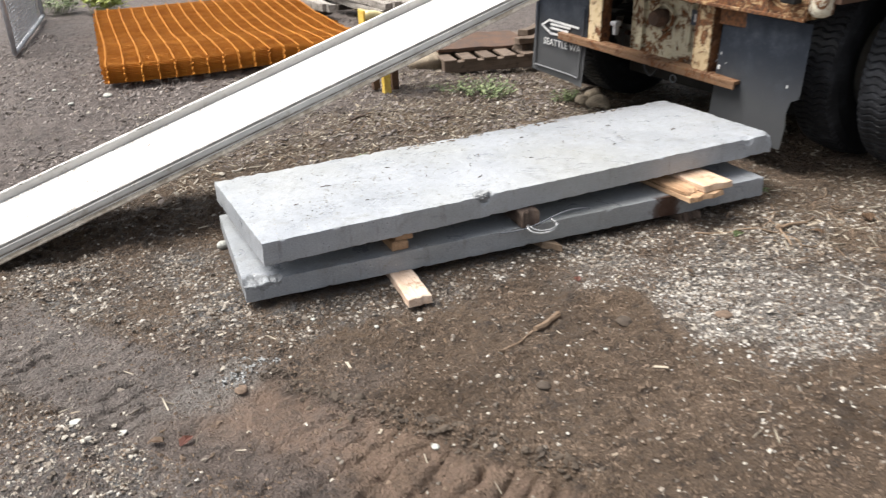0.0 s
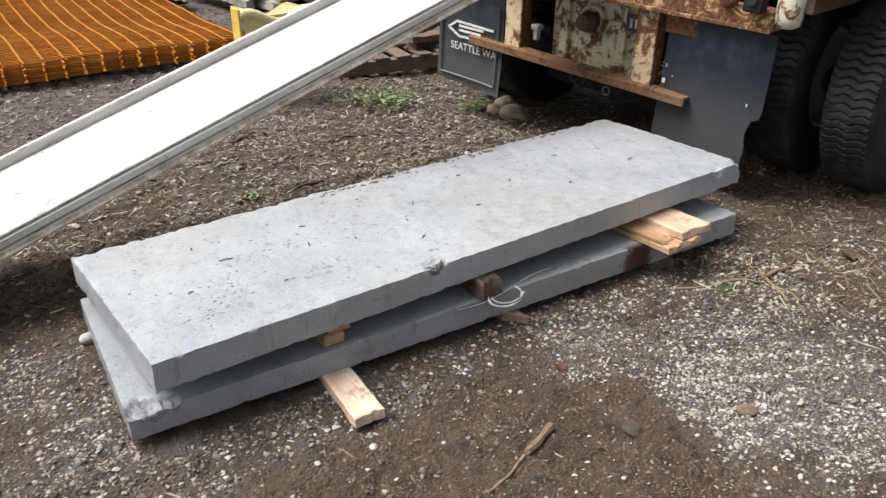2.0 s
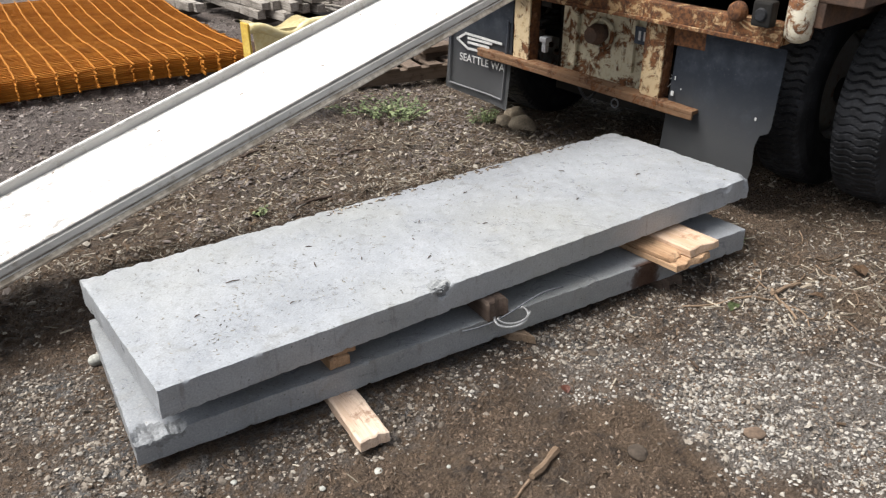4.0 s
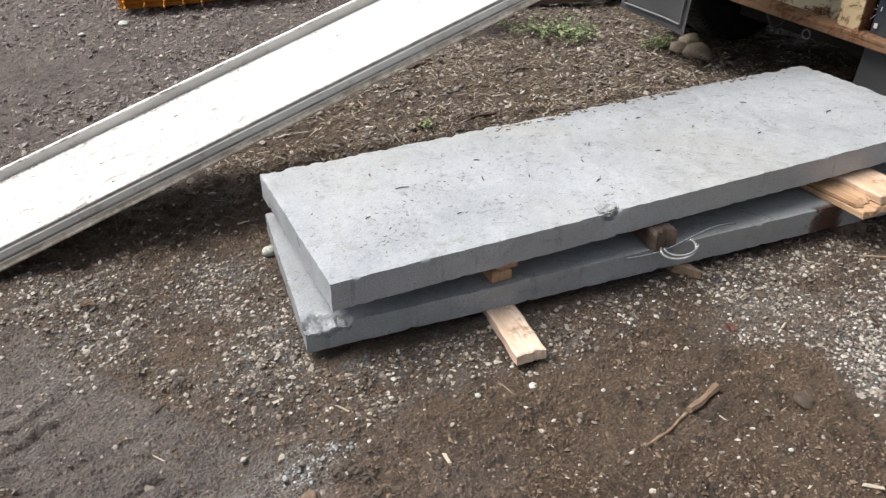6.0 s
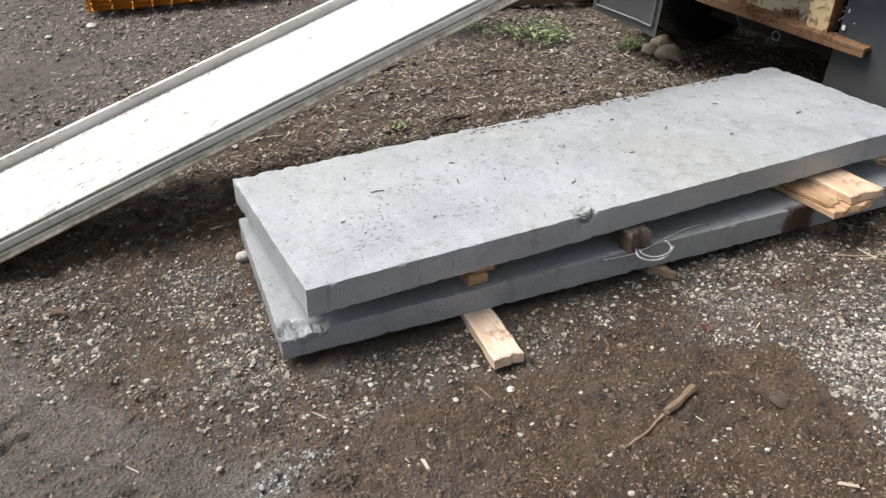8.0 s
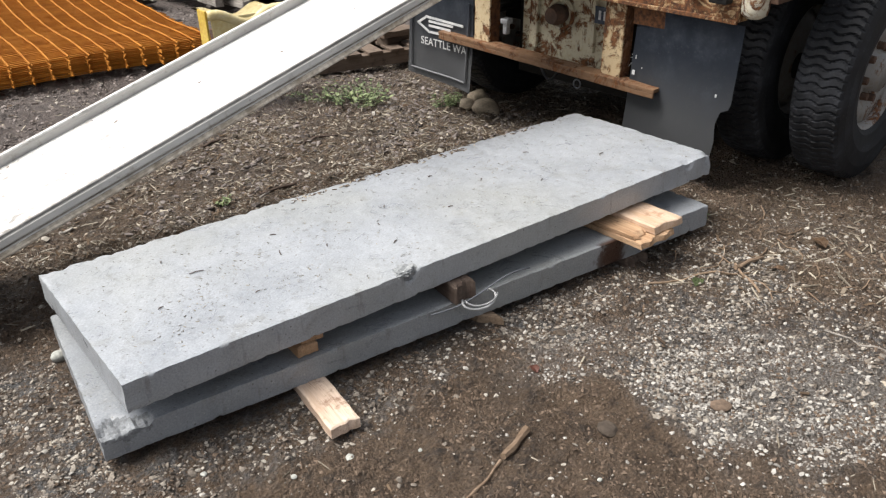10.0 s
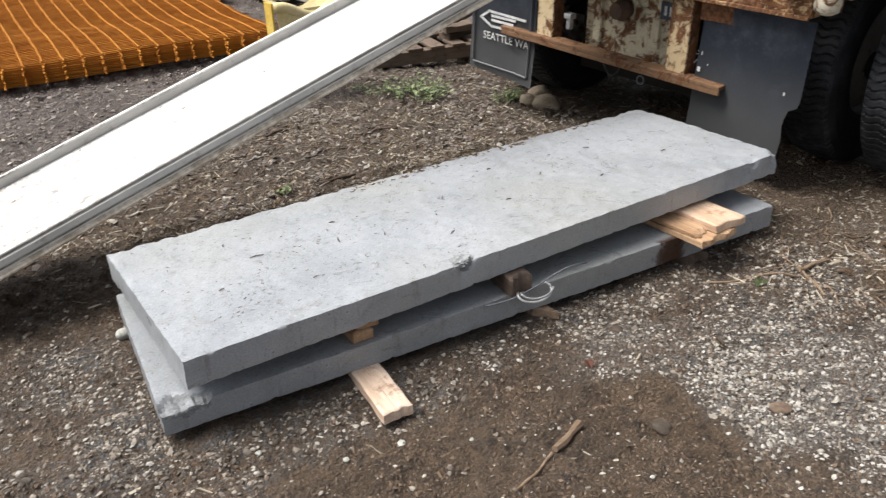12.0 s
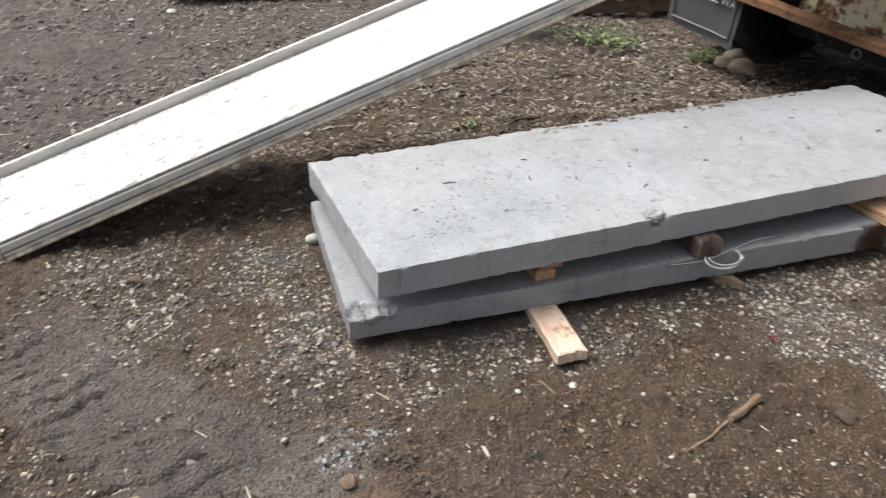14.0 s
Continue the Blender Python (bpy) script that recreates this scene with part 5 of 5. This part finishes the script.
def mesh_sheet(seed, bright):
    bm = bmesh.new()
    rr = random.Random(seed)
    sag = (1.3, 4.1, 2.6, 0.7)

    def z_at(x, y):
        return 0.010 * math.sin(y * 2.2 + sag[0]) + 0.008 * math.sin(x * 3.1 + sag[1]) + 0.006 * math.sin(y * 5 + x * 2 + sag[2])

    for n in range(18):
        x0 = 0.02 + (MW - 0.04) * n / 17
        tipo = rr.uniform(-0.01, 0.07)
        pts = []
        for k in range(25):
            y = -tipo + (ML + 0.05) * k / 24
            x = x0 + 0.016 * math.sin(y * 1.5 + 0.22 * n) + 0.004 * rr.uniform(-1, 1)
            pts.append((x, y, z_at(x, y) + (0.004 if bright else 0.0)))
        sweep(bm, pts, 0.0064, 5)
    for n in range(78):
        y0 = 0.04 + (ML - 0.08) * n / 77
        e = rr.uniform(-0.02, 0.03)
        pts = [(-e + (MW + 2 * e) * k / 14, y0 + 0.012 * math.sin(k * 0.8 + sag[3] + n), 0) for k in range(15)]
        sweep(bm, [(x, y, z_at(x, y) - 0.008) for x, y, _ in pts], 0.0056, 4)
    return mesh_of("mesh_sheet", bm, REBAR)


variants = [mesh_sheet(n, n == 0) for n in range(4)]
for n in range(11):
    ob = part("mesh_sheet", variants[0 if n == 10 else 1 + n % 3], REBAR, bundle)
    ob.matrix_local = pose(random.uniform(-0.008, 0.008), random.uniform(-0.010, 0.010), 0.024 + 0.0134 * n, 0, 0, random.uniform(-0.12, 0.12))

# ---- things behind ----
gate = thing("wire_gate", pose(-0.72, 6.25, 0, 0, 0, 82), "grey galvanised wire gate panel standing on the soil", "gate")
for a, b in (((0, 0, 0.03), (0, 0, 1.2)), ((0, 0, 0.03), (2.6, 0, 0.03)), ((2.6, 0, 0.03), (2.6, 0, 1.2)), ((0, 0, 1.2), (2.6, 0, 1.2))):
    bm = bmesh.new()
    sweep(bm, [a, b], 0.024, 10)
    part("tube", bm, GATE, gate, "", True)
bm = bmesh.new()
for n in range(-17, 38):
    for sgn in (1, -1):
        x0 = n * 0.07
        pts = []
        for z in np.linspace(0.04, 1.19, 12):
            x = x0 + sgn * (z - 0.6) * 1.0
            if 0.0 < x < 2.6:
                pts.append((x, 0.003 * sgn, z))
        if len(pts) > 1:
            sweep(bm, pts, 0.0030, 4)
part("chain_link", bm, CHAIN, gate, "dull grey wire netting")

G3 = "weathered timbers stacked behind"


def timber(x, y, z, ln, w, hgt, turn, material=GREY_WOOD, label="weathered grey timber in an old stack", name="timber", group=G3, tilt=0.0):
    seed = x * 7 + y
    single(name, boxed((0, 0, 0), (ln, w, hgt), None, 0.008, 14, 0.010, seed), material, pose(x, y, z + hgt / 2, 0, tilt, turn), label, "timber", group)


# low piles of old planks whose ends face the yard: (x, y of the near end, planks, layers, thickness, length)
for px, py, wide, layers, thick, ln in ((2.86, 5.70, 3, 2, 0.082, 1.8), (3.30, 5.90, 3, 3, 0.088, 1.9), (2.45, 6.65, 2, 1, 0.09, 1.6), (2.95, 7.75, 3, 4, 0.06, 1.5)):
    # bearers coloured dark to stand for the shaded gap below the planks
    for y in (0.25, ln - 0.35):
        timber(px + wide * 0.05, py + y, -0.02, 0.05 + wide * 0.10, 0.09, 0.065, 4, DARK_BEARER, "dark bearer under the old planks", "bearer", "bearers under the planks")
    for layer in range(layers):
        for n in range(wide):
            timber(px + 0.05 + 0.104 * n + random.uniform(-0.014, 0.014), py + ln / 2 - 0.045 * n + random.uniform(-0.11, 0.11), 0.044 + (thick + 0.006) * layer,
                   ln, random.uniform(0.080, 0.098), thick * random.uniform(0.8, 1.0), 90 + random.uniform(-3, 3))
for n in range(14):
    timber(3.62 + 0.030 * n + random.uniform(-0.03, 0.03), 6.55 + 0.05 * random.uniform(-3, 3), -0.01 + 0.019 * n, random.uniform(1.0, 1.5), 0.06, 0.022, 112 + random.uniform(-14, 14),
           label="thin weathered lath in a loose heap", name="lath", group="laths in a loose heap", tilt=random.uniform(-2, 2))

for n in range(14):
    x0, y0, a, ln = random.uniform(1.95, 2.75), random.uniform(-0.75, -0.12), random.uniform(-0.9, 0.6), random.uniform(0.08, 0.26)
    bm = bmesh.new()
    pts = [(x0 + ln * k / 5 * math.cos(a + 0.12 * k), y0 + ln * k / 5 * math.sin(a + 0.12 * k)) for k in range(6)]
    sweep(bm, [(x, y, on_ground(x, y, 0.006)) for x, y in pts], 0.0025, 5)
    single("straw_stalk", bm, STICK, None, "thin dry stalk on brown soil beside the truck", "stalk", "dry stalks")

# yellow steel stand
stand = thing("yellow_stand", pose(1.55, 2.95, -0.015), "pale and darker yellow metal stand behind the white trough", "stand")
# the dark legs stand for the shadow beside the yellow leg
for x, y, mat in ((0.16, 0.0, YELLOW), (0.25, 0.06, DARK_RUST), (0.14, 0.16, DARK_RUST)):
    part("leg", boxed((x, y, 0.22), (0.055, 0.05, 0.46), None, 0.006), mat, stand)
part("front_panel", boxed((0, 0, 0), (0.29, 0.010, 0.20), None, 0.003), PALE_YELLOW, stand).matrix_local = pose(0.165, -0.090, 0.455, -8, 0, 0)
part("side_panel", boxed((-0.006, -0.030, 0.49), (0.014, 0.11, 0.235), None, 0.004), YELLOW, stand)
bm = bmesh.new()
rows = []
for k in range(17):
    x = 0.53 * k / 16
    z = 0.592 - 0.07 * step(x, 0.05, 0.24) + 0.055 * step(x, 0.27, 0.42)
    rows.append([bm.verts.new((x, y, z)) for y in (-0.07, 0.05, 0.16)])
for a, b in zip(rows, rows[1:]):
    for n in (0, 1):
        bm.faces.new((a[n], b[n], b[n + 1], a[n + 1]))
bmesh.ops.solidify(bm, geom=bm.faces[:], thickness=0.042)
bmesh.ops.recalc_face_normals(bm, faces=bm.faces)
rim = bmesh.new()
sweep(rim, [(0.53 * k / 16, -0.075, 0.578 - 0.07 * step(0.53 * k / 16, 0.05, 0.24) + 0.055 * step(0.53 * k / 16, 0.27, 0.42)) for k in range(17)], 0.030, 12)
part("rolled_rim", rim, PALE_YELLOW, stand, "fat rolled pale rim", True)
part("top_sheet", bm, PALE_YELLOW, stand, "bent pale yellow sheet", True)

# old pallet, rusty plate and rubbish behind the truck's corner
pallet = thing("pallet", pose(2.98, 3.62, -0.03, 0, 0, -12), "dark damp wooden pallet on the soil", "pallet")
for y in (-0.45, 0.0, 0.45):
    part("stringer", boxed((0, y, 0.05), (1.1, 0.09, 0.09), None, 0.006, 8, 0.004, y), PALLET_WOOD, pallet)
for n in range(7):
    part("deck_board", boxed((-0.5 + n * 0.167, 0, 0.106), (0.11, 1.02, 0.020), None, 0.004, 8, 0.004, n), PALLET_WOOD, pallet)
single("rusty_plate", boxed((0, 0, 0), (0.85, 0.55, 0.03), None, 0.006, 8, 0.010), DARK_RUST, pose(2.86, 3.70, 0.115, 3, 2, -8), "rusty brown steel plate lying on the pallet", "steel plate")
for n, (x, y, z, ln, turn) in enumerate(((3.32, 3.35, 0.10, 0.6, 15), (3.25, 3.22, 0.16, 0.5, -6), (3.42, 3.5, 0.20, 0.7, 30))):
    timber(x, y, z - 0.02, ln, 0.10, 0.05, turn, PALLET_WOOD, "broken dark board on the rubbish heap", "board", "boards on the rubbish heap")
stone(2.32, 3.55, 0.14, ROCK, "grey boulder in the shade behind the trough", "", 31, 0.7, "boulder")
for n, (x, y) in enumerate(((3.30, 3.00), (3.38, 3.12), (3.18, 2.95))):
    single("brick", boxed((0, 0, 0), (0.20, 0.10, 0.065), None, 0.006, 4, 0.004, n), RED_STONE, pose(x, y, on_ground(x, y, 0.03), 0, 4 * n, 30 * n), "old broken brick beside the pallet", "brick", "bricks beside the pallet")
